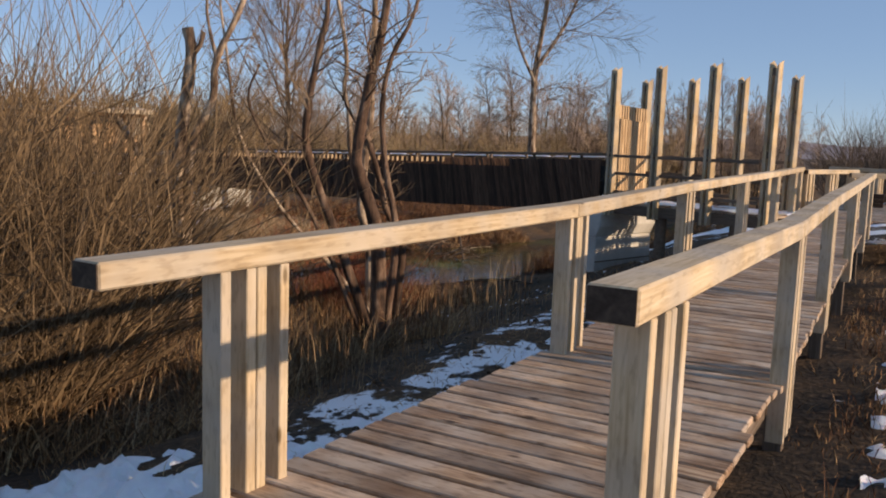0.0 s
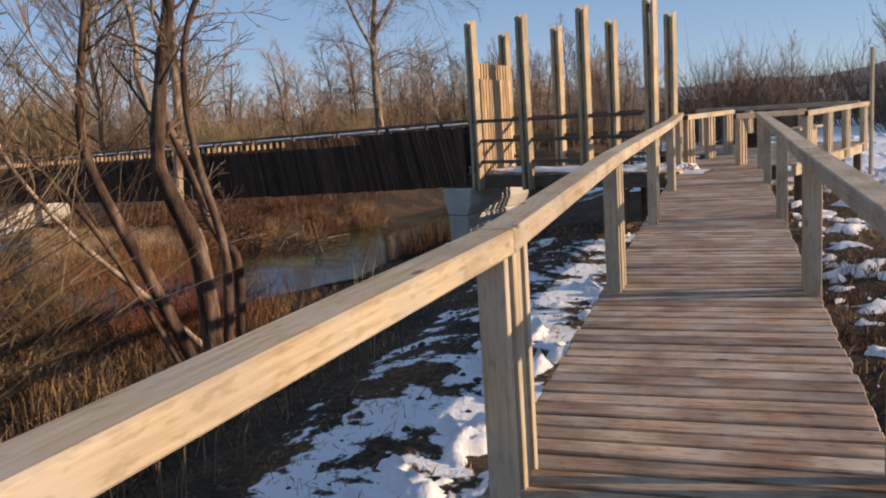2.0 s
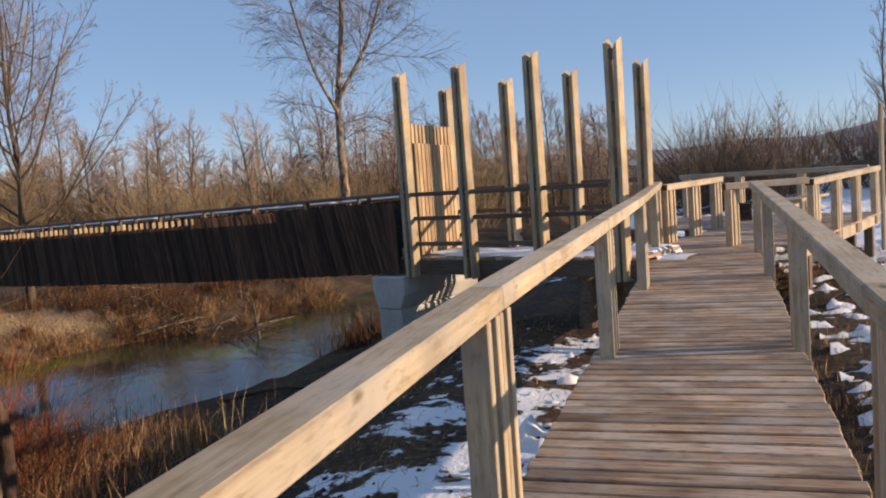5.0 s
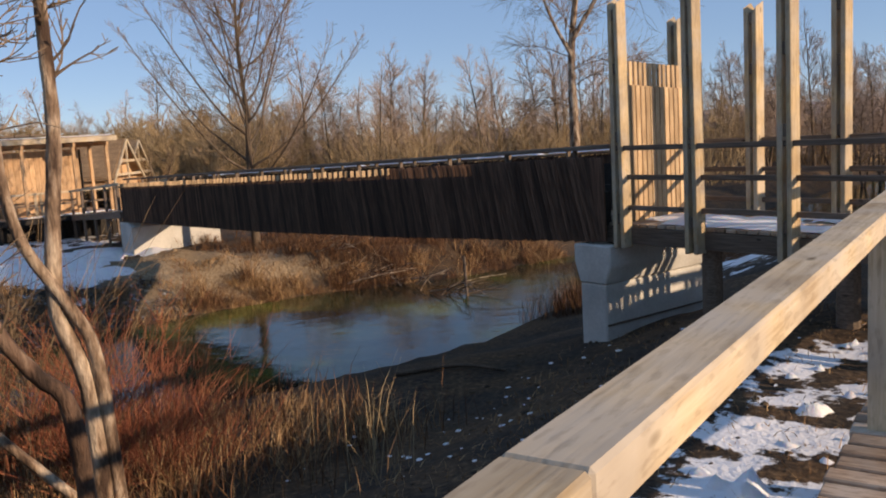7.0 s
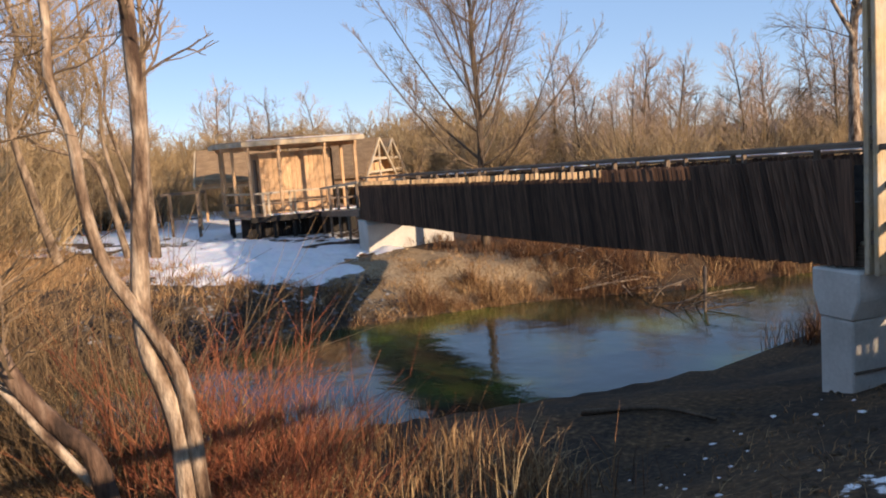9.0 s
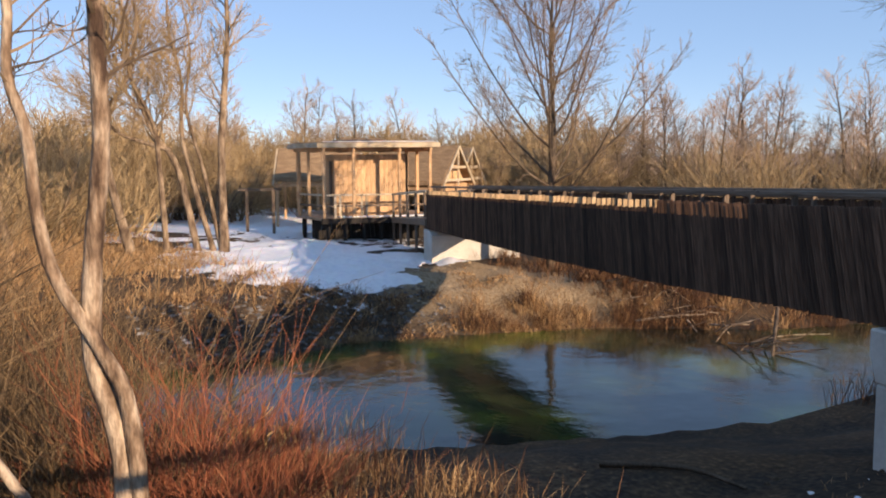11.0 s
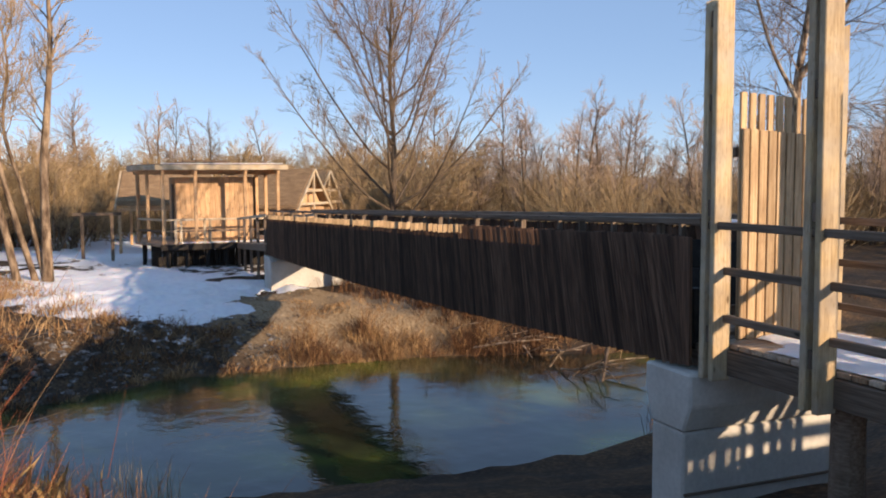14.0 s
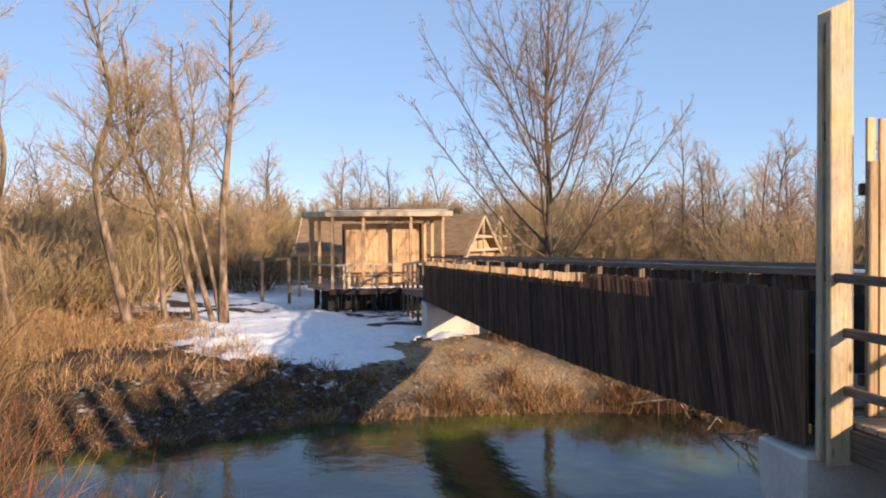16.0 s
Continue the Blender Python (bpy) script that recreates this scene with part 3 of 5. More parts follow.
railing_sw([(0.42, 2.75), (0.42, 5.45)], [(0.42, 2.95, YAW_N), (0.42, 4.1, YAW_N), (0.42, 5.2, YAW_N)], 0.97, "short pale timber railing on clustered plank posts")
railing_sw([(-1.75, 3.2), (-1.75, 8.35)], [(-1.75, 3.4, YAW_N), (-1.75, 4.9, YAW_N), (-1.75, 6.4, YAW_N), (-1.75, 8.1, YAW_N)], 0.93, "pale timber terrace railing on clustered plank posts")
railing_sw([(2.35, 8.35), (-1.6, 8.35)], [(2.2, 8.35, YAW_D), (1.0, 8.35, YAW_D), (-0.3, 8.35, YAW_D)], 0.96, "pale timber end railing of the terrace")
railing_sw([(-0.72, 2.35), (-1.72, 3.2)], [(-0.8, 2.45, YAW_N)], 0.96, "short pale timber railing at the terrace corner")
bench = thing("bench", (0.5, 22.6, 0), "plain pale timber bench on the terrace", "bench")
bm_, n_ = along((0.15, 22.2, 0.48), (0.75, 23.6, 0.48))
board("seat", (n_, 0.38, 0.05), bm_, M_NEW, bench)
for f in (0.1, 0.9):
    upright("leg", lerp(0.15, 0.75, f), lerp(22.2, 23.6, f), 0.0, 0.455, 0.34, 0.06, M_NEW, bench, 66)
stool = thing("crate", (-0.65, 24.5, 0), "low reddish timber crate on the terrace", "crate")
for z in (0.05, 0.16, 0.27):
    for dx, dy, sx, sy in ((0, -0.17, 0.4, 0.02), (0, 0.17, 0.4, 0.02), (-0.19, 0, 0.02, 0.32), (0.19, 0, 0.02, 0.32)):
        board("slat", (max(sx, sy), 0.02, 0.09), pose(-0.65 + dx, 24.5 + dy, z, 0, 0, 0 if sx > sy else 90), M_DARK, stool, 0.003)
board("lid", (0.42, 0.36, 0.02), pose(-0.65, 24.5, 0.328), M_DARK, stool, 0.003)
pole = thing("pole", (2.17, 25.55, -1), "slim pale timber pole beside the terrace", "pole")
upright("shaft", 2.17, 25.55, height(2.17, 25.55) - 0.2, 2.2, 0.085, 0.085, M_TALL, pole, 20, 0.02)

# ---- pavilion and thatched houses on the far bank ----
pavilion = thing("pavilion", at(34.5, -0.8, -0.9), "open flat-roofed larch pavilion on dark piles, sunlit", "pavilion")


def slab(name, outline, z0, z1, material, parent, label="", chamfer=0.02):
    bm = bmesh.new()
    f = bm.faces.new([bm.verts.new(at(s, w, z0)) for s, w in outline])
    ext = bmesh.ops.extrude_face_region(bm, geom=[f])
    bmesh.ops.translate(bm, vec=(0, 0, z1 - z0), verts=[v for v in ext["geom"] if isinstance(v, bmesh.types.BMVert)])
    bmesh.ops.recalc_face_normals(bm, faces=bm.faces[:])
    if chamfer:
        bmesh.ops.bevel(bm, geom=bm.edges[:], offset=chamfer, segments=1, affect="EDGES")
    return part(name, bm, material, parent, label)


def build_pavilion():
    p = pavilion
    roof = [(32.25, -3.1), (32.25, 1.95), (36.4, 1.75), (38.6, -1.0), (37.5, -4.0), (34.6, -4.05)]
    deck = [(32.45, -3.0), (32.45, 1.9), (36.4, 1.75), (38.4, -1.0), (37.3, -3.8), (34.7, -3.85)]
    slab("roof", roof, 2.02, 2.16, M_HUT, p, "thin flat timber roof with a pale fascia")
    slab("roof_cover", [(lerp(35.2, s, .96), lerp(-0.6, w, .96)) for s, w in roof], 2.165, 2.22, M_BEAM, p, "grey roofing felt with thin snow")
    slab("deck", deck, -0.98, -0.88, M_DECK, p, "plank deck with snow along its rim")
    slab("deck_snow", [(32.5, -2.2), (32.5, 1.6), (32.9, 1.7), (33.0, -2.4)], -0.875, -0.84, M_SNOW, p, "strip of snow", 0.01)
    for (s0, w0), (s1, w1) in zip(roof, roof[1:] + roof[:1]):
        beam("fascia", at(s0, w0, 2.09), at(s1, w1, 2.09), 0.05, 0.2, M_NEW, p)
    for s, w in ((32.6, -2.85), (32.6, -1.62), (32.6, 0.3), (32.6, 1.6), (34.6, -3.7), (36.9, -3.6), (34.4, 1.42), (36.8, 1.42), (34.0, -3.35)):
        upright("post", *at(s, w, 0)[:2], -0.9, 2.03, 0.13, 0.13, M_HUT, p, YAW_D, 0.02)
    for s in (34.0, 36.6):
        beam("rafter", at(s, -3.8, 1.93), at(s, 1.5, 1.93), 0.09, 0.16, M_HUT, p)
    for w in (-2.85, -1.62, 0.3, 1.6):
        beam("rafter", at(32.35, w, 1.90), at(38.0, w, 1.90), 0.09, 0.16, M_HUT, p)
    k = -2.2
    while k < 0.9:
        upright("wall_board", *at(33.9, k, 0)[:2], -0.88, 1.72, 0.03, 0.19, M_HUT, p, YAW_D, 0.004)
        k += 0.195
    k = 34.0
    while k < 37.4:
        for w in (-2.28, 0.9):
            upright("wall_board", *at(k, w, 0)[:2], -0.88, 1.72, 0.19, 0.03, M_HUT, p, YAW_D, 0.004)
        k += 0.195
    k = -2.2
    while k < 0.9:
        upright("wall_board", *at(37.4, k, 0)[:2], -0.88, 1.72, 0.03, 0.19, M_HUT, p, YAW_D, 0.004)
        k += 0.195
    upright("door", *at(34.9, -2.33, 0)[:2], -0.88, 1.45, 0.85, 0.04, M_BEAM, p, YAW_D, 0.01, "dark plank door")
    for a, b in (((32.62, -2.85), (32.62, 0.3)), ((34.6, -3.72), (32.62, -2.85)), ((32.62, 0.3), (32.62, 1.6)), ((36.9, -3.6), (34.6, -3.72))):
        for z in (0.05, -0.4):
            beam("rail", at(*a, z), at(*b, z), 0.05, 0.08, M_NEW if z > 0 else M_BEAM, p)
    for w in (-2.4, -2.2, -1.3, -1.1):
        upright("baluster", *at(32.62, w, 0)[:2], -0.9, 0.05, 0.05, 0.1, M_NEW, p, YAW_D, 0.004)
    # stilts near-black, the shade under the deck put into their colour
    for s, w in ((32.7, -2.7), (32.7, -1.2), (32.7, 0.2), (32.7, 1.6), (34.7, -3.5), (34.7, 0), (36.6, -3.4), (36.6, 0), (34.7, 1.5), (36.6, 1.5), (32.7, -2.0), (32.7, -0.5), (32.7, 0.9), (33.6, -3.1)):
        x, y, _ = at(s, w, 0)
        upright("stilt", x, y, height(x, y) - 0.3, -0.98, 0.16, 0.16, M_DARK_SHADE, p, YAW_D, 0.02)
    # boards added to stand for the black shade under the deck
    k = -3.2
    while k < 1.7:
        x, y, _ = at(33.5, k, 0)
        upright("skirt_board", x, y, height(x, y) - 0.1, -0.98 - rnd.uniform(0, 0.02), 0.03, 0.2, M_DARK_SHADE, p, YAW_D, 0.004)
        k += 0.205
    slab("roof_hatch", [(34.6, -2.2), (34.6, -0.6), (36.2, -0.6), (36.2, -2.2)], 2.221, 2.34, M_DARK_SHADE, p, "low dark roof hatch", 0.04)
    slab("roof_snow", [(32.4, -2.9), (32.4, 1.8), (33.2, 1.75), (33.0, -2.7)], 2.222, 2.25, M_SNOW, p, "thin snow along the roof edge", 0.01)
    slab("deck_fascia", [(32.40, -3.0), (32.40, 1.9), (32.445, 1.9), (32.445, -3.0)], -1.12, -0.9, M_DARK_SHADE, p, "dark edge board of the deck", 0.006)
    for s, w in ((34.6, -1.4), (35.1, -0.7), (34.9, -1.9)):
        beam("roof_batten", at(s, w, 2.38), at(s + 1.2, w + 0.9, 2.40), 0.07, 0.09, M_BEAM, p, label="dark timber offcut lying on the roof")


build_pavilion()
ramp_deck = thing("access_deck", at(29, 0.8, -0.7), "dark plank deck from the bridge to the pavilion", "deck", kind="structure")
s = 25.7
while s < 32.3:
    z = lerp(-0.50, -0.9, (s - 25.7) / 6.6)
    m, n = along(at(s, -0.1, z), at(s, 1.7, z))
    board("plank", (round(n, 2), 0.135, 0.045), m, M_DECK, ramp_deck)
    s += 0.15
for w in (-0.05, 1.65):
    beam("rail", at(25.8, w, 0.42), at(32.4, w, 0.05), 0.06, 0.09, M_NEW, ramp_deck)
    beam("joist", at(25.8, w, -0.65), at(32.4, w, -1.02), 0.1, 0.2, M_BEAM, ramp_deck)
    for k in range(5):
        s = 26.0 + k * 1.55
        x, y, _ = at(s, w, 0)
        upright("post", x, y, height(x, y) - 0.3, lerp(0.40, 0.06, (s - 25.8) / 6.6), 0.09, 0.09, M_BEAM, ramp_deck, YAW_D)
gate = thing("timber_gate", at(37.5, -5.2, -1.8), "dark open timber frame beside the pavilion", "gate")
for w in (-4.7, -5.9):
    x, y, _ = at(37.8, w, 0)
    upright("post", x, y, height(x, y) - 0.2, 0.10, 0.14, 0.14, M_BEAM, gate, YAW_D)
beam("crossbar", at(37.8, -4.3, 0.16), at(37.8, -6.3, 0.16), 0.16, 0.12, M_BEAM, gate)


def thatched_house(x, y, yaw, length, width, ridge, eave, name="thatched_house"):
    base = height(x, y)
    h = thing(name, (x, y, base), "steep thatched A-frame house with an open timber gable", "house", "thatched houses")
    h_m = Matrix.Translation((x, y, 0)) @ pose(0, 0, 0, 0, 0, yaw)

    def P(a, b, z):
        return tuple(h_m @ Vector((a, b, z)))
    L, W = length / 2, width / 2
    for k in (-1, 1):
        bm = bmesh.new()
        v = [bm.verts.new(P(*c)) for c in ((-L, k * W, eave), (L, k * W, eave), (L, 0, ridge), (-L, 0, ridge))]
        f = bm.faces.new(v)
        ext = bmesh.ops.extrude_face_region(bm, geom=[f])
        bmesh.ops.translate(bm, vec=(0, 0, 0.22), verts=[q for q in ext["geom"] if isinstance(q, bmesh.types.BMVert)])
        bmesh.ops.recalc_face_normals(bm, faces=bm.faces[:])
        bmesh.ops.bevel(bm, geom=bm.edges[:], offset=0.05, segments=2, affect="EDGES")
        part("roof", bm, M_THATCH, h, "brown thatch slope")
        beam("barge_board", P(L + 0.05, k * (W + 0.1), eave - 0.1), P(L + 0.05, 0, ridge + 0.12), 0.08, 0.14, M_NEW, h)
        beam("barge_board", P(-L - 0.05, k * (W + 0.1), eave - 0.1), P(-L - 0.05, 0, ridge + 0.12), 0.08, 0.14, M_NEW, h)
        beam("wall_plate", P(-L, k * W * 0.9, eave - 0.15), P(L, k * W * 0.9, eave - 0.15), 0.12, 0.14, M_HUT, h)
        for a in (-L + 0.1, 0, L - 0.1):
            q = P(a, k * W * 0.88, 0)
            upright("post", q[0], q[1], base - 0.3, eave - 0.1, 0.14, 0.14, M_HUT, h, yaw, 0.02)
    for f in (0.15, 0.5):
        z = lerp(eave, ridge, f)
        beam("tie_beam", P(L - 0.02, -W * (1 - f), z), P(L - 0.02, W * (1 - f), z), 0.08, 0.13, M_NEW, h)
    upright("king_post", *P(L - 0.02, 0, 0)[:2], eave, ridge, 0.09, 0.09, M_NEW, h, yaw)
    bm = bmesh.new()
    tri = [bm.verts.new(P(L - 0.45, y_, z_)) for y_, z_ in ((-W * 0.97, eave - 0.05), (W * 0.97, eave - 0.05), (W * 0.42, lerp(eave, ridge, 0.55)), (-W * 0.42, lerp(eave, ridge, 0.55)))]
    ext = bmesh.ops.extrude_face_region(bm, geom=[bm.faces.new(tri)])
    bmesh.ops.translate(bm, vec=Vector(P(-0.06, 0, 0)) - Vector(P(0, 0, 0)), verts=[q for q in ext["geom"] if isinstance(q, bmesh.types.BMVert)])
    bmesh.ops.recalc_face_normals(bm, faces=bm.faces[:])
    part("gable_wall", bm, M_HUT, h, "pale boarded lower gable")
    m = along(P(L - 0.3, -W * 0.85, (base + eave) / 2 + 0.1), P(L - 0.3, W * 0.85, (base + eave) / 2 + 0.1))
    board("wall", (m[1], 0.06, eave - base), m[0], M_HUT, h)
    return h


thatched_house(-41.9, 34.55, 30, 5.2, 3.6, 2.0, 0.1)
thatched_house(-43.5, 36.9, 32, 4.4, 3.6, 1.95, 0.1)
thatched_house(-44.9, 30.3, 62, 4.4, 4.6, 1.95, 0.35)


# ---- plants ----
def tube(V, F, pts, radii, sides):
    """Appends a tapering tube through pts."""
    base = len(V)
    n = len(pts)
    for i, p in enumerate(pts):
        d = (pts[min(i + 1, n - 1)] - pts[max(i - 1, 0)])
        d = d.normalized() if d.length > 1e-6 else Vector((0, 0, 1))
        a = d.cross(Vector((0.31, 0.95, 0.11))).normalized()
        b = d.cross(a)
        for k in range(sides):
            t = 2 * math.pi * k / sides
            V.append(tuple(p + (a * math.cos(t) + b * math.sin(t)) * radii[i]))
    for i in range(n - 1):
        for k in range(sides):
            q = (k + 1) % sides
            F.append((base + i * sides + k, base + i * sides + q, base + (i + 1) * sides + q, base + (i + 1) * sides + k))


def curve_points(ctrl, per=4):
    """Catmull-Rom through control points."""
    c = [Vector(p) for p in ctrl]
    c = [c[0] * 2 - c[1]] + c + [c[-1] * 2 - c[-2]]
    out = []
    for i in range(1, len(c) - 2):
        for k in range(per):
            t = k / per
            p0, p1, p2, p3 = c[i - 1], c[i], c[i + 1], c[i + 2]
            out.append(0.5 * (2 * p1 + (p2 - p0) * t + (2 * p0 - 5 * p1 + 4 * p2 - p3) * t * t + (3 * p1 - p0 - 3 * p2 + p3) * t ** 3))
    out.append(c[-2])
    return out


class Growth:
    """Wood and twigs of one plant."""

    def __init__(self, seed, fine=0.005):
        self.fine = fine
        self.rng = random.Random(seed)
        self.wood, self.twig = ([], []), ([], [])

    def limb(self, pts, r0, r1, sides=7, to=None):
        n = len(pts)
        radii = [lerp(r0, r1, (i / max(1, n - 1)) ** 0.65) * (1 + self.rng.uniform(-.07, .07)) for i in range(n)]
        tube(*(to or self.wood), pts, radii, sides)
        return radii

    def wander(self, p, d, length, n, bend, lift):
        pts = [Vector(p)]
        d = Vector(d).normalized()
        for _ in range(n):
            d = (d + Vector([self.rng.gauss(0, bend) for _ in range(3)]) + Vector((0, 0, lift))).normalized()
            pts.append(pts[-1] + d * (length / n))
        return pts

    def branch(self, p, d, length, r, level, spread, lift, density):
        """A side branch with its own side branches down to twigs."""
        rng = self.rng
        n = (5 if level > 1 else 3 if level == 1 else 2) if self.fine < 0.01 else (3 if level > 1 else 2 if level == 1 else 1)
        pts = self.wander(p, d, length, n, 0.13, lift)
        self.limb(pts, r, max(self.fine * 0.7, r * 0.3), 5 if r > 0.03 else 3, self.wood if r > 0.02 else self.twig)
        if level <= 0:
            return
        kids = max(2, int(density * (length ** 0.6) * (2.2 if level > 1 else 1.7)))
        for k in range(kids):
            f = rng.uniform(0.18, 1.0)
            i = min(n - 1, int(f * n))
            q = pts[i].lerp(pts[i + 1], f * n - i)
            ax = (pts[i + 1] - pts[i]).normalized()
            side = ax.cross(Vector([rng.gauss(0, 1) for _ in range(3)])).normalized()
            dd = ax + side * rng.uniform(0.5, 1.0) * spread
            self.branch(q, dd, length * rng.uniform(0.40, 0.72) * (1.15 - 0.5 * f), max(self.fine, r * rng.uniform(0.38, 0.5)), level - 1, spread, lift, density)

    def dress(self, pts, r0, start, count, length, level, spread=0.9, lift=0.06, density=2.2, rise=0.5):
        """Branches set along a limb from the fraction start upward."""
        rng = self.rng
        n = len(pts) - 1
        for k in range(count):
            f = lerp(start, 0.99, (k + rng.random()) / count)
            i = min(n - 1, int(f * n))
            q = pts[i].lerp(pts[i + 1], f * n - i)
            ax = (pts[i + 1] - pts[i]).normalized()
            side = ax.cross(Vector([rng.gauss(0, 1) for _ in range(3)])).normalized()
            d = ax * rise + side * spread
            self.branch(q, d, length * rng.uniform(0.6, 1.15) * (1.2 - 0.75 * f), max(self.fine * 1.6, min(0.035, r0 * lerp(0.30, 0.16, f))), level, spread, lift, density)

    def finish(self, name, base, label, category, bark, twigs, group=""):
        t = thing(name, (0, 0, 0), label, category, group)
        if self.wood[0]:
            raw("trunk", *self.wood, bark, t, True)
        if self.twig[0]:
            raw("crown", *self.twig, twigs, t)
        return t


def ground_at(x, y):
    return height(x, y)


def near_trees():
    # the many-stemmed tree by the water
    g = Growth(11)
    for ctrl, r0, r1, start, count, ln in (
            (((-6.37, 9.92, -1.50), (-6.41, 9.90, -0.04), (-6.61, 9.77, 0.76), (-6.67, 9.73, 1.15), (-6.54, 9.81, 2.10), (-6.38, 9.91, 3.04), (-6.21, 10.06, 5.09)), 0.125, 0.05, 0.6, 9, 1.1),
            (((-6.30, 9.97, -1.50), (-6.19, 10.04, -0.04), (-6.33, 9.95, 0.94), (-6.39, 9.91, 1.79), (-6.29, 9.98, 2.48), (-6.04, 10.14, 3.11), (-5.76, 10.33, 4.64)), 0.065, 0.02, 0.5, 7, 0.9),
            (((-6.43, 9.88, -1.50), (-6.91, 9.57, 0.04), (-7.20, 9.38, 0.97), (-7.26, 9.35, 1.55), (-7.12, 9.44, 2.56), (-7.03, 9.49, 3.20), (-7.11, 9.34, 4.82)), 0.085, 0.03, 0.45, 10, 1.1),
            (((-6.57, 9.79, -1.40), (-7.17, 9.40, 0.25), (-7.67, 9.08, 1.18), (-7.92, 8.92, 1.82), (-7.79, 9.00, 2.30)), 0.045, 0.012, 0.4, 7, 0.6),
            (((-6.8, 11.1, -1.4), (-6.62, 10.93, -0.24), (-6.67, 10.76, 0.05), (-6.72, 10.58, 0.35), (-6.75, 10.45, 0.75), (-6.9, 10.2, 1.6)), 0.07, 0.04, 0.6, 3, 0.5)):
        pts = curve_points(ctrl)
        g.limb(pts, r0, r1, 8)
        g.dress(pts, r0, start * 0.85, count + 9, ln * 1.25, 2, 0.9, 0.07, 2.5)
    g.finish("alder_tree", None, "bare many-stemmed alder on the river bank", "tree", M_BARKD, M_TWIG)
    # pair of crossing stems
    g = Growth(12)
    for ctrl, r0, r1, start, count, ln in (
            (((-7.78, 11.84, -1.7), (-7.80, 11.83, -0.47), (-7.9, 11.7, 0.2), (-7.86, 11.72, 0.9), (-7.82, 11.8, 1.65), (-7.8, 11.8, 2.4), (-7.78, 11.8, 3.6), (-7.9, 11.9, 5.5)), 0.092, 0.045, 0.62, 9, 1.2),
            (((-7.70, 11.95, -1.6), (-7.73, 11.89, -0.22), (-7.80, 11.75, 0.23), (-7.90, 11.49, 0.76), (-7.94, 11.40, 1.21), (-7.95, 11.37, 1.72), (-7.99, 11.28, 2.11), (-7.98, 11.30, 2.7), (-8.3, 11.2, 4.4)), 0.066, 0.03, 0.7, 8, 0.9),
            (((-7.75, 11.8, -1.6), (-8.2, 11.2, -0.7), (-8.8, 10.7, 0.2), (-9.2, 10.2, 1.3), (-9.3, 10.0, 2.6), (-9.5, 9.9, 4.2)), 0.05, 0.015, 0.4, 9, 0.9)):
        pts = curve_points(ctrl)
        g.limb(pts, r0, r1, 8)
        g.dress(pts, r0, start, count + 5, ln, 2, 0.9, 0.07, 2.3)
    g.finish("alder_tree", None, "bare alder with two crossing pale stems on the bank", "tree", M_BARKL, M_TWIG)
    # tree with a broken stem
    g = Growth(13)
    for ctrl, r0, r1, start, count, ln in (
            (((-9.74, 9.45, -2.2), (-9.74, 9.45, -0.3), (-9.77, 9.41, 0.6), (-9.70, 9.49, 1.47), (-9.62, 9.58, 2.5), (-9.65, 9.54, 2.9)), 0.13, 0.085, 0.75, 2, 0.25),
            (((-9.70, 9.52, -2.0), (-9.66, 9.54, 0.3), (-9.60, 9.59, 1.18), (-9.41, 9.81, 1.83), (-9.36, 9.86, 2.48), (-9.09, 10.16, 3.4), (-8.8, 10.4, 5.0)), 0.10, 0.04, 0.6, 8, 1.0),
            (((-9.78, 9.4, -0.4), (-9.83, 9.35, 0.23), (-10.04, 9.12, 0.76), (-10.35, 8.79, 1.55)), 0.065, 0.05, 0.9, 1, 0.2),
            (((-9.36, 9.86, 2.45), (-9.44, 9.77, 2.95), (-9.45, 9.75, 3.4), (-9.3, 9.8, 4.6)), 0.035, 0.015, 0.4, 4, 0.7),
            (((-9.63, 9.56, 2.45), (-9.52, 9.66, 2.65), (-9.48, 9.7, 2.85)), 0.05, 0.035, 0.9, 1, 0.2)):
        pts = curve_points(ctrl)
        g.limb(pts, r0, r1, 8)
        g.dress(pts, r0, start, count, ln, 1, 0.9, 0.05, 1.7)
    g.finish("willow_tree", None, "bare willow with a snapped-off stem and peeling bark", "tree", M_BARKL, M_TWIG)


def crown_tree(seed, base, stems_, label, name, bark, twigs, ln, count, level=3, density=2.3, lift=0.09, spread=0.8):
    g = Growth(seed, 0.006)
    for ctrl, r0, r1, start in stems_:
        bent = [ctrl[0]] + [(x + g.rng.uniform(-.13, .13), y + g.rng.uniform(-.13, .13), z) for x, y, z in ctrl[1:]]
        pts = curve_points(bent)
        g.limb(pts, r0, r1, 7)
        g.dress(pts, r0, start, count, ln, level, spread, lift, density, 0.65)
    return g.finish(name, base, label, "tree", bark, twigs)


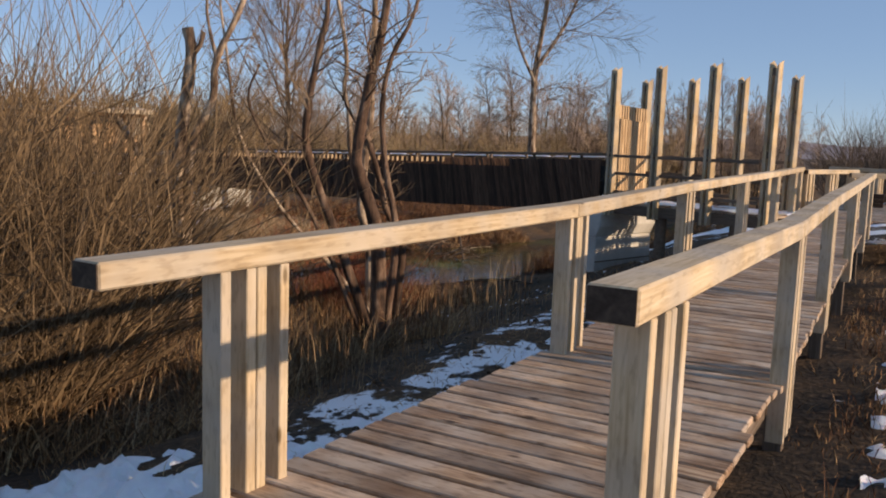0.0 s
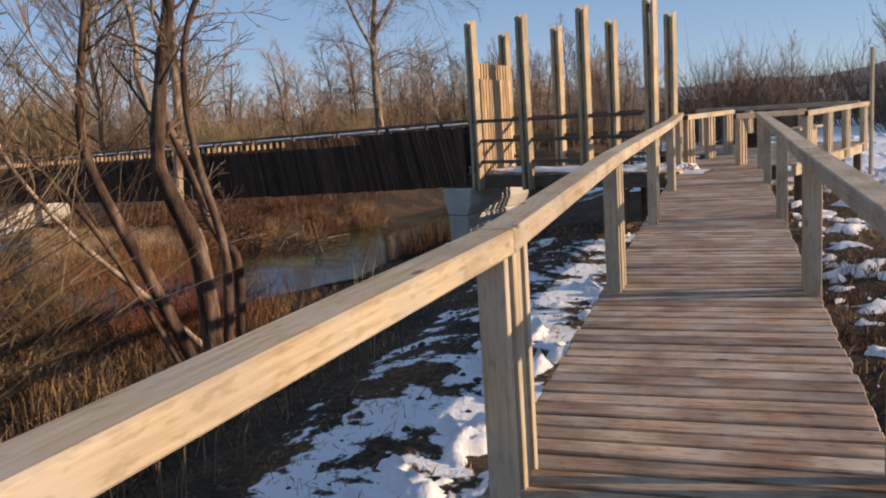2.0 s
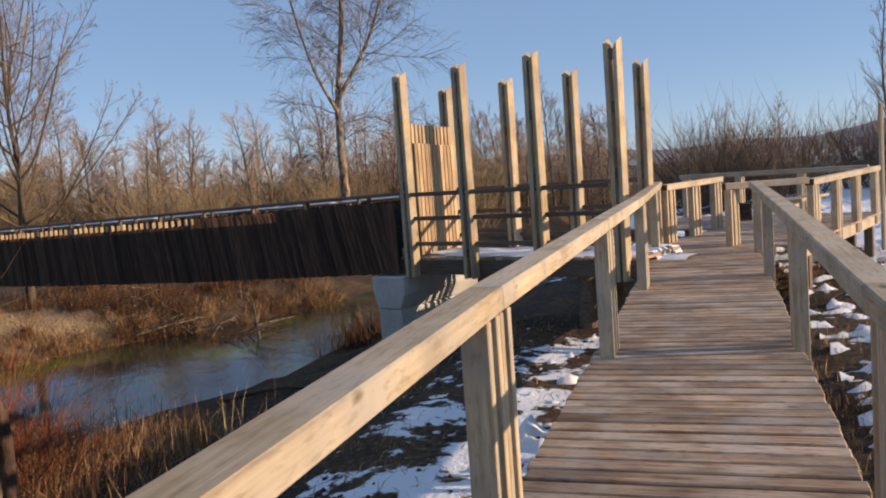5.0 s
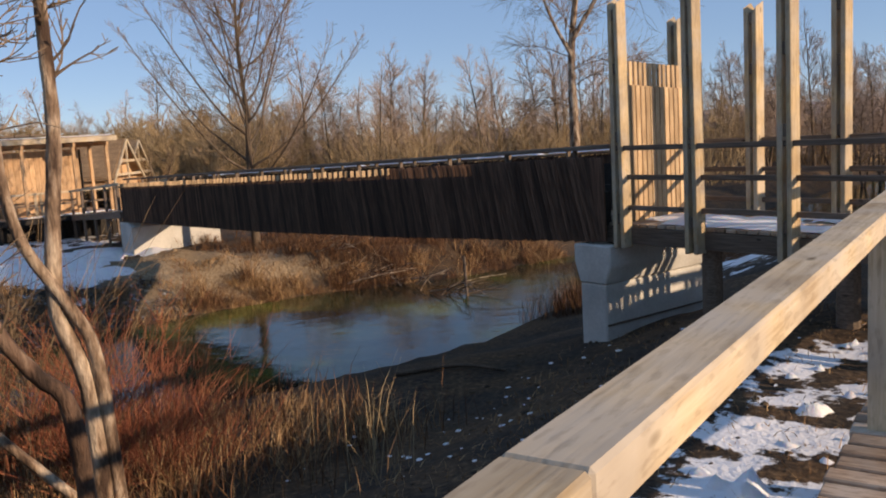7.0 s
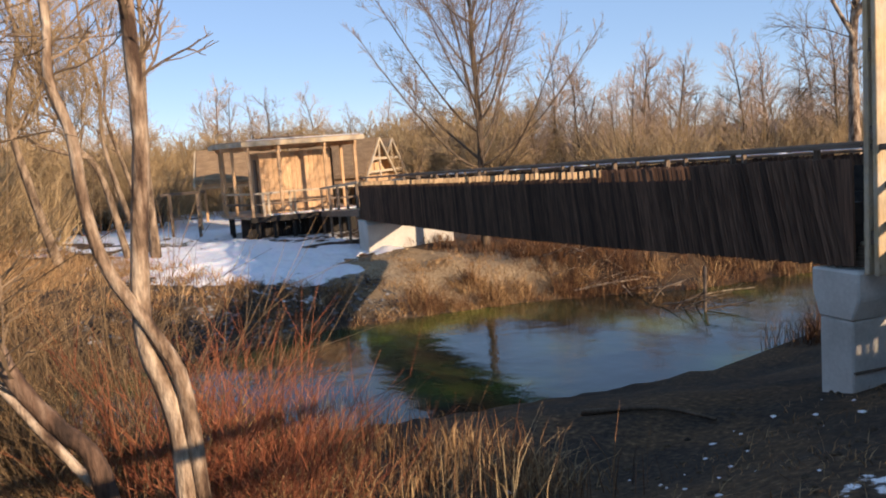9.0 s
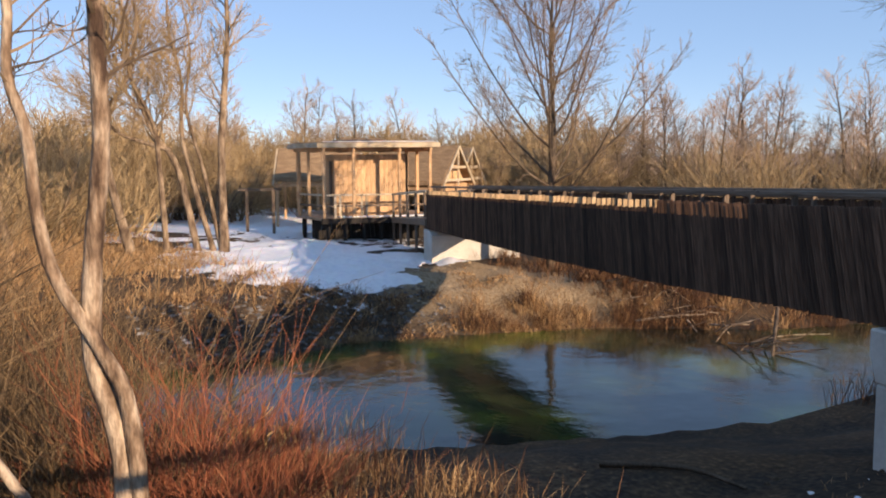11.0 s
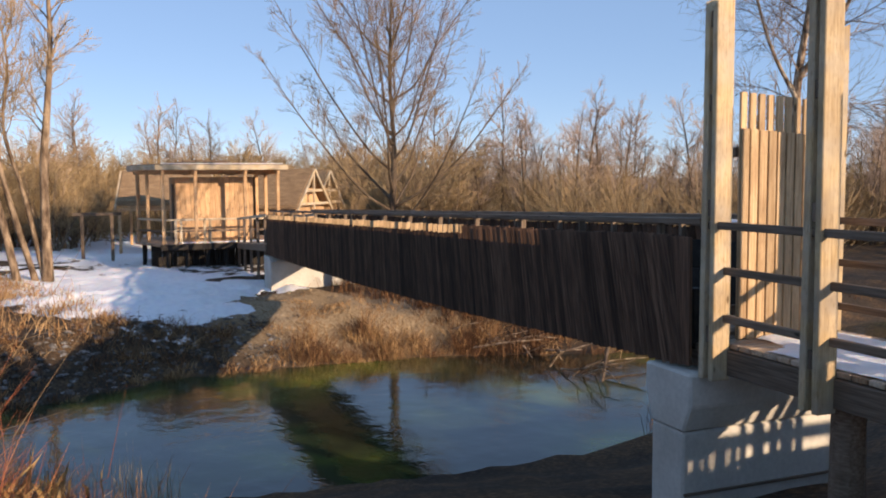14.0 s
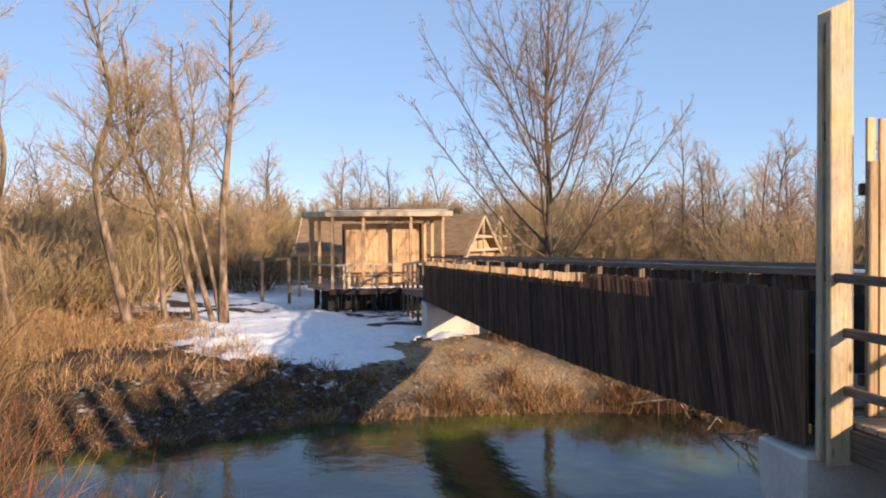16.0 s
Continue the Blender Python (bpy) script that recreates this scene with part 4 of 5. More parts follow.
def large_trees():
    bz = ground_at(-22.3, 27.8)
    fan = random.Random(21)
    g = Growth(21, 0.0052)
    lead = curve_points([(-22.3, 27.7, bz - 0.3), (-22.3, 27.7, 0.6), (-22.26, 27.75, 2.4), (-22.34, 27.68, 4.6), (-22.28, 27.74, 7.0), (-22.2, 27.8, 9.9)])
    g.limb(lead, 0.17, 0.012, 8)
    g.dress(lead, 0.12, 0.6, 16, 2.0, 2, 0.7, 0.10, 2.0, 0.8)
    for k in range(23):
        z0 = lerp(0.2, 5.6, (k / 22) ** 1.1) + fan.uniform(-.15, .15)
        turn = k * 2.4 + fan.uniform(-.25, .25)
        reach = lerp(4.0, 2.2, k / 22) * fan.uniform(0.7, 1.1)
        rise = lerp(4.6, 4.4, k / 22) * fan.uniform(0.8, 1.2)
        c, q = math.cos(turn) * reach, math.sin(turn) * reach
        ctrl = [(-22.3, 27.72, z0)]
        for f, up in ((0.22, 0.12), (0.48, 0.36), (0.76, 0.68), (1.0, 1.0)):
            ctrl.append((-22.3 + c * f + fan.uniform(-.12, .12), 27.72 + q * f + fan.uniform(-.12, .12), z0 + rise * up))
        pts = curve_points(ctrl)
        r = lerp(0.06, 0.034, k / 22)
        g.limb(pts, r, 0.008, 6)
        g.dress(pts, r, 0.2, 22, 1.35, 2, 0.7, 0.08, 2.4, 0.8)
    g.finish("spreading_tree", None, "large bare spreading tree with fine ascending twigs behind the bridge", "tree", M_BARK, M_TWIG)
    bz = ground_at(-18.9, 45.3)
    crown_tree(22, None, (
        (((-18.9, 45.3, bz - 0.3), (-18.95, 45.2, 1.5), (-18.85, 45.3, 5.0), (-18.4, 45.5, 8.5), (-18.3, 45.6, 12.0), (-18.0, 45.8, 15.0)), 0.31, 0.05, 0.22),
        (((-18.85, 45.3, 5.4), (-17.6, 46.0, 8.0), (-16.4, 46.6, 11.0), (-15.6, 47.0, 13.0)), 0.13, 0.03, 0.2),
        (((-18.9, 45.3, 4.6), (-20.0, 44.8, 7.0), (-20.6, 44.4, 10.5), (-20.8, 44.2, 13.0)), 0.10, 0.03, 0.2)),
        "tall bare birch with a pale patchy trunk and hanging twigs", "birch_tree", M_BARKL, M_TWIG, 3.4, 32, 2, 2.8, -0.02, 1.0)
    groups = (
        ((((-32.94, 20.92, -2.3), (-32.93, 20.97, 1.66), (-32.9, 21.09, 3.9), (-32.84, 21.36, 6.14), (-32.86, 21.25, 8.2), (-32.84, 21.33, 10.5)), 0.20, 0.04, 0.3),
         (((-33.0, 20.9, -2.2), (-33.3, 20.3, 1.0), (-33.4, 19.9, 3.4), (-33.5, 20.0, 5.5), (-33.5, 19.8, 8.2)), 0.11, 0.02, 0.35)),
        ((((-33.16, 20.06, -2.2), (-33.29, 19.54, 1.27), (-33.51, 18.63, 2.5), (-33.64, 18.11, 4.5), (-33.7, 17.86, 6.05), (-33.6, 17.6, 8.5)), 0.16, 0.03, 0.35),
         (((-33.4, 19.2, 1.9), (-34.2, 17.6, 2.6), (-34.6, 16.9, 4.0)), 0.09, 0.03, 0.4)),
        ((((-33.02, 20.63, -2.2), (-33.24, 19.74, 2.08), (-33.28, 19.58, 4.29), (-33.36, 19.24, 6.29), (-33.2, 19.3, 8.0)), 0.12, 0.03, 0.4),),
        ((((-33.71, 17.83, -2.2), (-33.9, 17.06, 1.3), (-33.96, 16.83, 3.67), (-33.86, 17.23, 6.03), (-33.94, 16.91, 8.37), (-34.1, 16.2, 10.5)), 0.20, 0.04, 0.3),
         (((-33.9, 16.9, 3.0), (-33.6, 17.9, 4.6), (-33.5, 18.3, 6.8)), 0.1, 0.03, 0.3)),
        ((((-33.43, 18.95, -2.2), (-33.47, 18.79, 1.28), (-33.54, 18.54, 2.88), (-33.69, 17.93, 4.67), (-33.8, 17.8, 7.0)), 0.14, 0.03, 0.35),),
        ((((-36.5, 14.2, -2.2), (-36.7, 13.6, 1.5), (-36.5, 13.9, 4.4), (-36.9, 13.2, 7.4), (-36.8, 13.0, 9.5)), 0.2, 0.04, 0.25),))
    for i, st in enumerate(groups):
        crown_tree(30 + i, None, st, "bare sunlit willow with twisting limbs on the far bank", "willow_tree", M_BARKM, M_TWIGY, 2.7, 22, 2, 3.0, 0.08)
    # thin tree standing clear to the right
    crown_tree(41, None, ((((6.9, 53, -1.4), (6.95, 53, 2), (6.85, 53.1, 5), (7.0, 53, 9.8)), 0.12, 0.02, 0.3),), "slender bare tree standing above the thicket", "slender_tree", M_BARK, M_TWIG, 2.0, 30, 2, 2.4, 0.12, 0.6)


def wood_variants():
    """Background trees, built once each, copied with a turn and a size of their own: four slender trees, two willows."""
    made = []
    for i in range(6):
        g = Growth(60 + i, 0.009)
        h = (8.0, 9.0, 7.2, 8.6, 6.2, 5.6)[i]
        if i < 4:
            pts = g.wander((0, 0, -0.3), (g.rng.uniform(-.1, .1), g.rng.uniform(-.1, .1), 1), h, 8, 0.045, 0.03)
            g.limb(pts, 0.15, 0.02, 5)
            g.dress(pts, 0.15, 0.25, 26, 2.3 if i % 2 else 2.8, 2, 0.8, 0.05, 2.6, 0.75)
            if i % 2 == 0:
                p2 = g.wander((0.2, 0.1, -0.3), (0.2, g.rng.uniform(-.2, .2), 1), h * 0.85, 7, 0.06, 0.03)
                g.limb(p2, 0.11, 0.02, 5)
                g.dress(p2, 0.10, 0.25, 14, 2.1, 2, 0.8, 0.05, 2.3, 0.75)
        else:
            for k in range(5):
                a = k * 1.26 + g.rng.uniform(-.3, .3)
                pts = g.wander((0.15 * math.cos(a), 0.15 * math.sin(a), -0.3), (math.cos(a) * 0.5, math.sin(a) * 0.5, 1), h * g.rng.uniform(0.7, 0.95), 7, 0.08, 0.03)
                g.limb(pts, 0.12, 0.02, 5)
                g.dress(pts, 0.11, 0.22, 15, 2.0, 2, 0.75, 0.08, 2.8, 0.8)
        made.append((g, h))
    return made


def background():
    rng = random.Random(77)
    spots = []
    # far bank and beyond, a loose belt
    for k in range(150):
        a = radians(rng.uniform(95, 184))
        d = rng.uniform(44, 84)
        x, y = -3 + math.cos(a) * d, 13 + math.sin(a) * d
        spots.append((x, y, rng.uniform(0.75, 1.08)))
    for k in range(30):
        a = radians(rng.uniform(140, 180))
        d = rng.uniform(52, 72)
        spots.append((-3 + math.cos(a) * d, 13 + math.sin(a) * d, rng.uniform(0.95, 1.3)))
    for k in range(70):
        a = radians(rng.uniform(97, 136))
        d = rng.uniform(46, 66)
        spots.append((-3 + math.cos(a) * d, 13 + math.sin(a) * d, rng.uniform(0.75, 1.0)))
    for k in range(30):
        a = radians(rng.uniform(60, 97))
        d = rng.uniform(62, 100)
        spots.append((-3 + math.cos(a) * d, 13 + math.sin(a) * d, rng.uniform(0.6, 0.9)))
    for k in range(24):
        x, y = rng.uniform(-62, -40), rng.uniform(-8, 17)
        spots.append((x, y, rng.uniform(0.7, 1.05)))
    first = {}
    variants = wood_variants()
    for n, (x, y, sc) in enumerate(spots):
        turn = math.degrees(math.atan2(y - 13, x + 3)) % 360
        i = (n % 4) if (turn < 138 and n % 5) else (4 + n % 2 if n % 3 else n % 4)
        m = Matrix.Translation((x, y, height(x, y))) @ pose(0, 0, 0, 0, 0, rng.uniform(0, 360)) @ Matrix.Diagonal((sc, sc, sc * rng.uniform(0.9, 1.1), 1))
        if i not in first:
            g, _ = variants[i]
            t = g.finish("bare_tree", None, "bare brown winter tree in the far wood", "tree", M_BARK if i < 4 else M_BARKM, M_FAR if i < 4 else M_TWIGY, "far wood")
            t.matrix_basis = m
            first[i] = (t, m)
        else:
            c = copy_thing(first[i][0], m)


def shrub_mesh(seed, count, tall, wide, lean=0.5, r=0.010, kids=3):
    """Canes from one stool, and the crown of side twigs on them."""
    rng = random.Random(seed)
    V, F, TV, TF = [], [], [], []
    for k in range(count):
        a = rng.uniform(0, 2 * math.pi)
        rr = wide * 0.35 * math.sqrt(rng.random())
        p = Vector((rr * math.cos(a), rr * math.sin(a), -0.1))
        d = Vector((math.cos(a) * lean * rng.random(), math.sin(a) * lean * rng.random(), 1)).normalized()
        ln = tall * rng.uniform(0.55, 1.05)
        pts = [p]
        for _ in range(3):
            d = (d + Vector((rng.gauss(0, .24), rng.gauss(0, .24), rng.gauss(0, .08)))).normalized()
            pts.append(pts[-1] + d * ln / 3)
        tube(V, F, pts, [r, r * .8, r * .55, r * .2], 3)
        for _ in range(kids):
            i = rng.randint(0, 2)
            q = pts[i].lerp(pts[i + 1], rng.uniform(0.3, 1.0) if i == 0 else rng.random())
            dd = (d + Vector((rng.gauss(0, .5), rng.gauss(0, .5), rng.gauss(0.1, .25)))).normalized()
            l2 = ln * rng.uniform(0.2, 0.45)
            tube(TV, TF, [q, q + dd * l2 + Vector((0, 0, l2 * 0.12))], [r * .55, r * .15], 3)
    return (V, F), (TV, TF)


def bush_meshes(pair, mat):
    out = []
    for (V, F), name in zip(pair, ("stool", "crown")):
        me = bpy.data.meshes.new(name)
        me.from_pydata(V, [], F)
        me.materials.append(mat)
        out.append(me)
    return out


def bush_parts(ob, pair):
    for me, name in zip(pair, ("stool", "crown")):
        ob_part = new(name, me)
        ob_part.parent = ob
        tagged(ob_part, kind="stuff")


def scatter_shrubs():
    rng = random.Random(5)
    kinds = {
        "brown": [shrub_mesh(100 + i, 60, 2.6, 2.4, 0.9, 0.008, 9) for i in range(4)],
        "grove": [shrub_mesh(180 + i, 56, 3.4, 3.8, 0.8, 0.016, 6) for i in range(3)],
        "gold": [shrub_mesh(160 + i, 44, 1.9, 2.0, 0.95, 0.009, 5) for i in range(4)],
        "red": [shrub_mesh(120 + i, 70, 2.0, 1.6, 0.85, 0.007, 4) for i in range(3)],
        "thicket": [shrub_mesh(140 + i, 56, 3.4, 3.8, 0.8, 0.016, 5) for i in range(4)],
    }
    meshes = {}
    for key, mat in (("brown", M_BRUSH), ("gold", M_GRASS), ("red", M_RED), ("thicket", M_SHADE), ("grove", M_TWIGY)):
        meshes[key] = []
        for pair in kinds[key]:
            meshes[key].append(bush_meshes(pair, mat))

    def put(key, name, label, x, y, sc, group):
        ob = new(name)
        bush_parts(ob, rng.choice(meshes[key]))
        place(ob, None, Matrix.Translation((x, y, height(x, y) - 0.05)) @ pose(0, 0, 0, 0, 0, rng.uniform(0, 360)) @ Matrix.Diagonal((sc, sc, sc * rng.uniform(0.85, 1.15), 1)))
        tagged(ob, label, "shrub", group)

    # brushwood on the near bank left of the walk
    for k in range(85):
        x, y = rng.uniform(-16.5, -8.0), rng.uniform(-2.0, 11.0)
        if math.hypot(x + 9.6, y - 9.6) < 1.0 or y > 4.6 - (x + 7.2) * 0.75:
            continue
        put("brown", "shrub", "bare tangled yellow-brown brushwood on the bank", x, y, rng.uniform(0.95, 1.4), "brushwood")
    for k in range(46):
        d = rng.uniform(0, 1)
        x, y = lerp(-8.6, -15.5, d) + rng.uniform(-.5, .5), lerp(5.2, 10.6, d) + rng.uniform(-2.6, 0.6)
        if math.hypot(x + 9.7, y - 9.5) > 0.9:
            put("brown", "shrub", "bare tangled yellow-brown brushwood on the bank", x, y, rng.uniform(1.4, 1.9), "brushwood")
    for k in range(30):
        x, y = rng.uniform(-17.0, -9.5), rng.uniform(10.0, 14.5)
        if y > 13.2 + (x + 9.5) * 0.1 or river_edge(x, y)[1] < 0.1:
            continue
        put("brown" if k % 2 else "gold", "shrub", "sunlit orange-brown dead shrub on the bank", x, y, rng.uniform(0.6, 1.0), "dead shrubs")
    for x, y, sc in ((-14.6, 14.9, 0.8), (-15.2, 15.6, 0.75), (-14.0, 15.4, 0.6), (-15.8, 14.8, 0.8), (-15.0, 14.0, 0.8)):
        put("brown", "shrub", "bleached dead plants bending over the water", x, y, sc * 0.55, "dead shrubs")
    for x, y, sc in ((-8.8, 12.8, 0.95), (-9.3, 13.2, 0.85), (-8.3, 13.0, 0.8), (-9.5, 12.4, 0.9), (-9.8, 14.2, 0.5), (-10.5, 13.6, 0.6), (-6.9, 10.7, 0.6)):
        put("red", "red_willow", "clump of thin red-barked willow shoots", x, y, sc, "red willow clumps")
    for k in range(34):
        x, y = rng.uniform(-31, -22), rng.uniform(3, 15.5)
        put("gold", "shrub", "bare sunlit brushwood on the far bank", x, y, rng.uniform(0.6, 1.1), "brushwood")
    for k in range(46):
        x, y = rng.uniform(-62, -36), rng.uniform(4, 21)
        put("grove" if k % 2 else "gold", "shrub", "bare sunlit brushwood under the far willows", x, y, rng.uniform(0.8, 1.3), "brushwood")
    # dark thicket beyond the field and the terrace
    for k in range(95):
        a = radians(rng.uniform(52, 92))
        d = rng.uniform(33, 52)
        put("thicket", "thicket", "dense dark bare thicket along the field's edge", -1 + math.cos(a) * d, 11 + math.sin(a) * d, rng.uniform(0.8, 1.35), "thicket")
    for k in range(120):
        a = radians(rng.uniform(92, 176))
        d = rng.uniform(36, 70)
        x, y = -3 + math.cos(a) * d, 13 + math.sin(a) * d
        if abs(x - table(MIDDLE, y)) < 5 or (-50 < x < -24 and 18 < y < 42):
            continue
        put("grove", "undergrowth", "low brown undergrowth under the far trees", x, y, rng.uniform(0.8, 1.4), "undergrowth")


def far_belt():
    """The golden willow scrub of the wood behind the pavilion."""
    rng = random.Random(15)
    kept = []
    for i in range(3):
        g = Growth(200 + i, 0.008)
        for k in range(6):
            a = k * 1.05 + g.rng.uniform(-.3, .3)
            pts = g.wander((0.2 * math.cos(a), 0.2 * math.sin(a), -0.2), (math.cos(a) * 0.7, math.sin(a) * 0.7, 1), g.rng.uniform(2.6, 3.6), 6, 0.11, 0.02)
            g.limb(pts, 0.05, 0.012, 5)
            g.dress(pts, 0.05, 0.1, 13, 1.5, 2, 0.85, 0.06, 3.0, 0.7)
        kept.append(g)
    first = {}
    for n in range(120):
        a, d = radians(rng.uniform(137, 181)), rng.uniform(46, 76)
        x, y = -3 + math.cos(a) * d, 13 + math.sin(a) * d
        if -50 < x < -24 and 22 < y < 42:
            continue
        sc = rng.uniform(0.8, 1.5)
        m = Matrix.Translation((x, y, height(x, y))) @ pose(0, 0, 0, 0, 0, rng.uniform(0, 360)) @ Matrix.Diagonal((sc, sc, sc * rng.uniform(0.9, 1.15), 1))
        i = n % 3
        if i not in first:
            first[i] = kept[i].finish("undergrowth", None, "tall golden-brown willow scrub of the sunlit far wood", "shrub", M_BARKM, M_TWIGY, "undergrowth")
            first[i].matrix_basis = m
        else:
            copy_thing(first[i], m)


def blades(name, label, spots, material, tall, wide, r, seed, droop=0.3, per=12):
    """One mass of stalks round the given spots."""
    rng = random.Random(seed)
    V, F = [], []
    for x, y, sc in spots:
        for _ in range(per):
            px, py = x + rng.gauss(0, wide), y + rng.gauss(0, wide)
            p = Vector((px, py, height(px, py) - 0.03))
            a = rng.uniform(0, 2 * math.pi)
            ln = tall * sc * rng.uniform(0.4, 1.1)
            out = Vector((math.cos(a), math.sin(a), 0)) * droop * rng.random() * ln
            q = p + Vector((0, 0, ln * 0.6)) + out * 0.4
            tip = p + Vector((0, 0, ln * rng.uniform(0.75, 1.0))) + out
            side = Vector((-math.sin(a + 1), math.cos(a + 1), 0)) * r
            b = len(V)
            V += [tuple(p - side), tuple(p + side), tuple(q + side * .8), tuple(q - side * .8), tuple(tip)]
            F += [(b, b + 1, b + 2, b + 3), (b + 3, b + 2, b + 4)]
    ob = raw(name, V, F, material)
    return tagged(ob, label, "grass", kind="stuff")


def grasses():
    rng = random.Random(9)
    pick = lambda n, x0, x1, y0, y1, s0=.7, s1=1.2: [(rng.uniform(x0, x1), rng.uniform(y0, y1), rng.uniform(s0, s1)) for _ in range(n)]
    dry = lambda spots: [q for q in spots if river_edge(q[0], q[1])[1] > 0.05]
    near = dry(pick(520, -15, -5.6, -2, 11))
    blades("dry_grass", "matted dry orange-brown grass on the near bank", near[::2], M_REED, 0.62, 0.16, 0.006, 1, 1.8, 40)
    blades("dry_grass", "matted straw-coloured grass on the near bank", near[1::2], M_GRASS, 0.62, 0.16, 0.006, 21, 1.8, 40)
    mid = dry(pick(230, -13.5, -7.2, 10.0, 15.6))
    blades("dry_grass", "dry straw-brown grass and stalks along the water", mid, M_GRASS, 0.5, 0.16, 0.005, 2, 1.5, 30)
    strip = [q for q in pick(300, -13.2, -6.4, 11.2, 15.6) if q[1] < 16.6 + (q[0] + 6) * 0.12 and noise.noise((q[0] * 0.9, q[1] * 0.9, 5)) > -0.12]
    blades("reeds", "thin upright brown reed stalks at the water's edge", dry(strip), M_RUST, 0.85, 0.2, 0.0045, 3, 0.45, 7)
    few = [q for q in pick(160, -9, -4.6, 6.0, 12.0) if noise.noise((q[0] * 0.8, q[1] * 0.8, 9)) > 0.05]
    blades("reeds", "thin upright brown reed stalks beside the bank", few, M_REED, 0.9, 0.2, 0.005, 4, 0.4, 9)
    fb = [(table(MIDDLE, y) - table(HALF, y) - rng.uniform(0.0, 3.6), y, rng.uniform(.5, 1.2)) for y in [rng.uniform(2, 34) for _ in range(900)]]
    fb = [q for q in fb if noise.noise((q[0] * 0.7, q[1] * 0.7, 2)) > -0.2 and math.hypot((q[0] + 21.8) / 2.6, (q[1] - 25.2) / 2.2) > 1]
    near_fb = [q for q in fb if q[1] < 26.5]
    blades("dry_grass", "dry tufted grass hanging over the far bank", near_fb[::2], M_GRASS, 0.34, 0.12, 0.006, 5, 1.7, 34)
    blades("dry_grass", "brown matted grass on the far bank", near_fb[1::2], M_RUST, 0.38, 0.14, 0.006, 45, 1.7, 34)
    blades("dry_grass", "rust-brown tufted grass on the bank below the bridge", [q for q in fb if q[1] >= 26.5], M_RUST, 0.36, 0.12, 0.006, 25, 1.7, 36)
    rb = [(table(MIDDLE, y) + table(HALF, y) + rng.uniform(0.0, 2.6), y, rng.uniform(.7, 1.3)) for y in [rng.uniform(24.5, 40) for _ in range(260)]]
    blades("dry_grass", "dry rust-brown rushes below the landing", rb, M_RUST, 0.8, 0.2, 0.006, 6, 0.7, 20)
    fl = [(table(MIDDLE, y) - table(HALF, y) - rng.uniform(2.0, 9.0), y, rng.uniform(.7, 1.3)) for y in [rng.uniform(27, 40) for _ in range(420)]]
    blades("dry_grass", "brown rushes and grass behind the bridge", fl, M_RUST, 0.5, 0.2, 0.007, 16, 1.2, 24)
    cl = [(rng.gauss(-20.6, 1.5), rng.gauss(25.0, 1.2), rng.uniform(.5, 1.0)) for _ in range(150)]
    blades("dry_grass", "matted dry grass on the lower cut bank", [q for q in dry(cl) if noise.noise((q[0], q[1], 3)) > -0.1], M_GRASS, 0.22, 0.14, 0.006, 18, 2.0, 26)
    tb = [(table(MIDDLE, y) - table(HALF, y) - rng.uniform(0.0, 1.9), y, rng.uniform(.6, 1.3)) for y in [rng.uniform(22.5, 34) for _ in range(420)]]
    tb = [q for q in tb if noise.noise((q[0] * 1.1, q[1] * 1.1, 12)) > 0.0]
    blades("dry_grass", "straw-coloured grass tufts bent down over the cut bank", tb[::2], M_GRASS, 0.55, 0.13, 0.006, 41, 1.9, 34)
    blades("dry_grass", "rust-brown dead stalks on the cut bank", tb[1::2], M_RUST, 0.62, 0.15, 0.006, 42, 1.2, 26)
    blades("dry_grass", "bleached grass round the far willows", dry(pick(260, -36, -29, 15.5, 19.5)), M_GRASS, 0.32, 0.25, 0.009, 43, 1.8, 24)
    ub = [(x, 26.6 + (x + 17) * -0.3 + rng.uniform(-.4, 2.2), rng.uniform(.6, 1.2)) for x in [rng.uniform(-20.5, -11.5) for _ in range(150)]]
    blades("rushes", "orange-brown rushes bent over the bank below the bridge", dry(ub), M_RUST, 0.75, 0.2, 0.007, 17, 1.1, 24)
    blades("dry_grass", "short flattened dry grass beside the boardwalk", pick(700, -0.4, 5.0, -1, 26, .5, 1.0), M_GRASS, 0.2, 0.2, 0.005, 7, 1.8, 22)
    blades("dry_grass", "rust-brown dead grass along the boardwalk", [q for q in pick(260, -0.35, 2.6, 1.6, 14, .5, 1.1) if noise.noise((q[0] * 1.3, q[1] * 1.3, 4)) > -0.1], M_RUST, 0.30, 0.14, 0.005, 44, 1.4, 30)
    blades("dry_grass", "sparse litter and dry grass under the walkway edge", pick(420, -6.5, -2.2, 1, 19, .5, 1.0), M_GRASS, 0.16, 0.2, 0.005, 8, 2.2, 12)
    blades("dry_grass", "pale dry grass on the far bank flats", dry(pick(900, -45, -22, 4, 20)), M_GRASS, 0.5, 0.25, 0.010, 10, 1.4, 18)
    blades("reeds", "pale dry reed stalks standing in the shallows", [(-13.9, 16.4, 1.1), (-13.5, 16.6, .9), (-13.2, 16.3, 1), (-12.8, 16.6, .8), (-14.2, 16.1, 1)], M_TWIGY, 1.0, 0.16, 0.004, 12, 0.35, 16)
    blades("reeds", "pale forked dry weed stalks on the dark earth", [(-6.3, 13.5, 1), (-6.6, 13.9, 1.1), (-7.0, 13.6, .9), (-5.9, 13.3, .7)], M_TWIGY, 1.2, 0.14, 0.0035, 13, 0.9, 9)
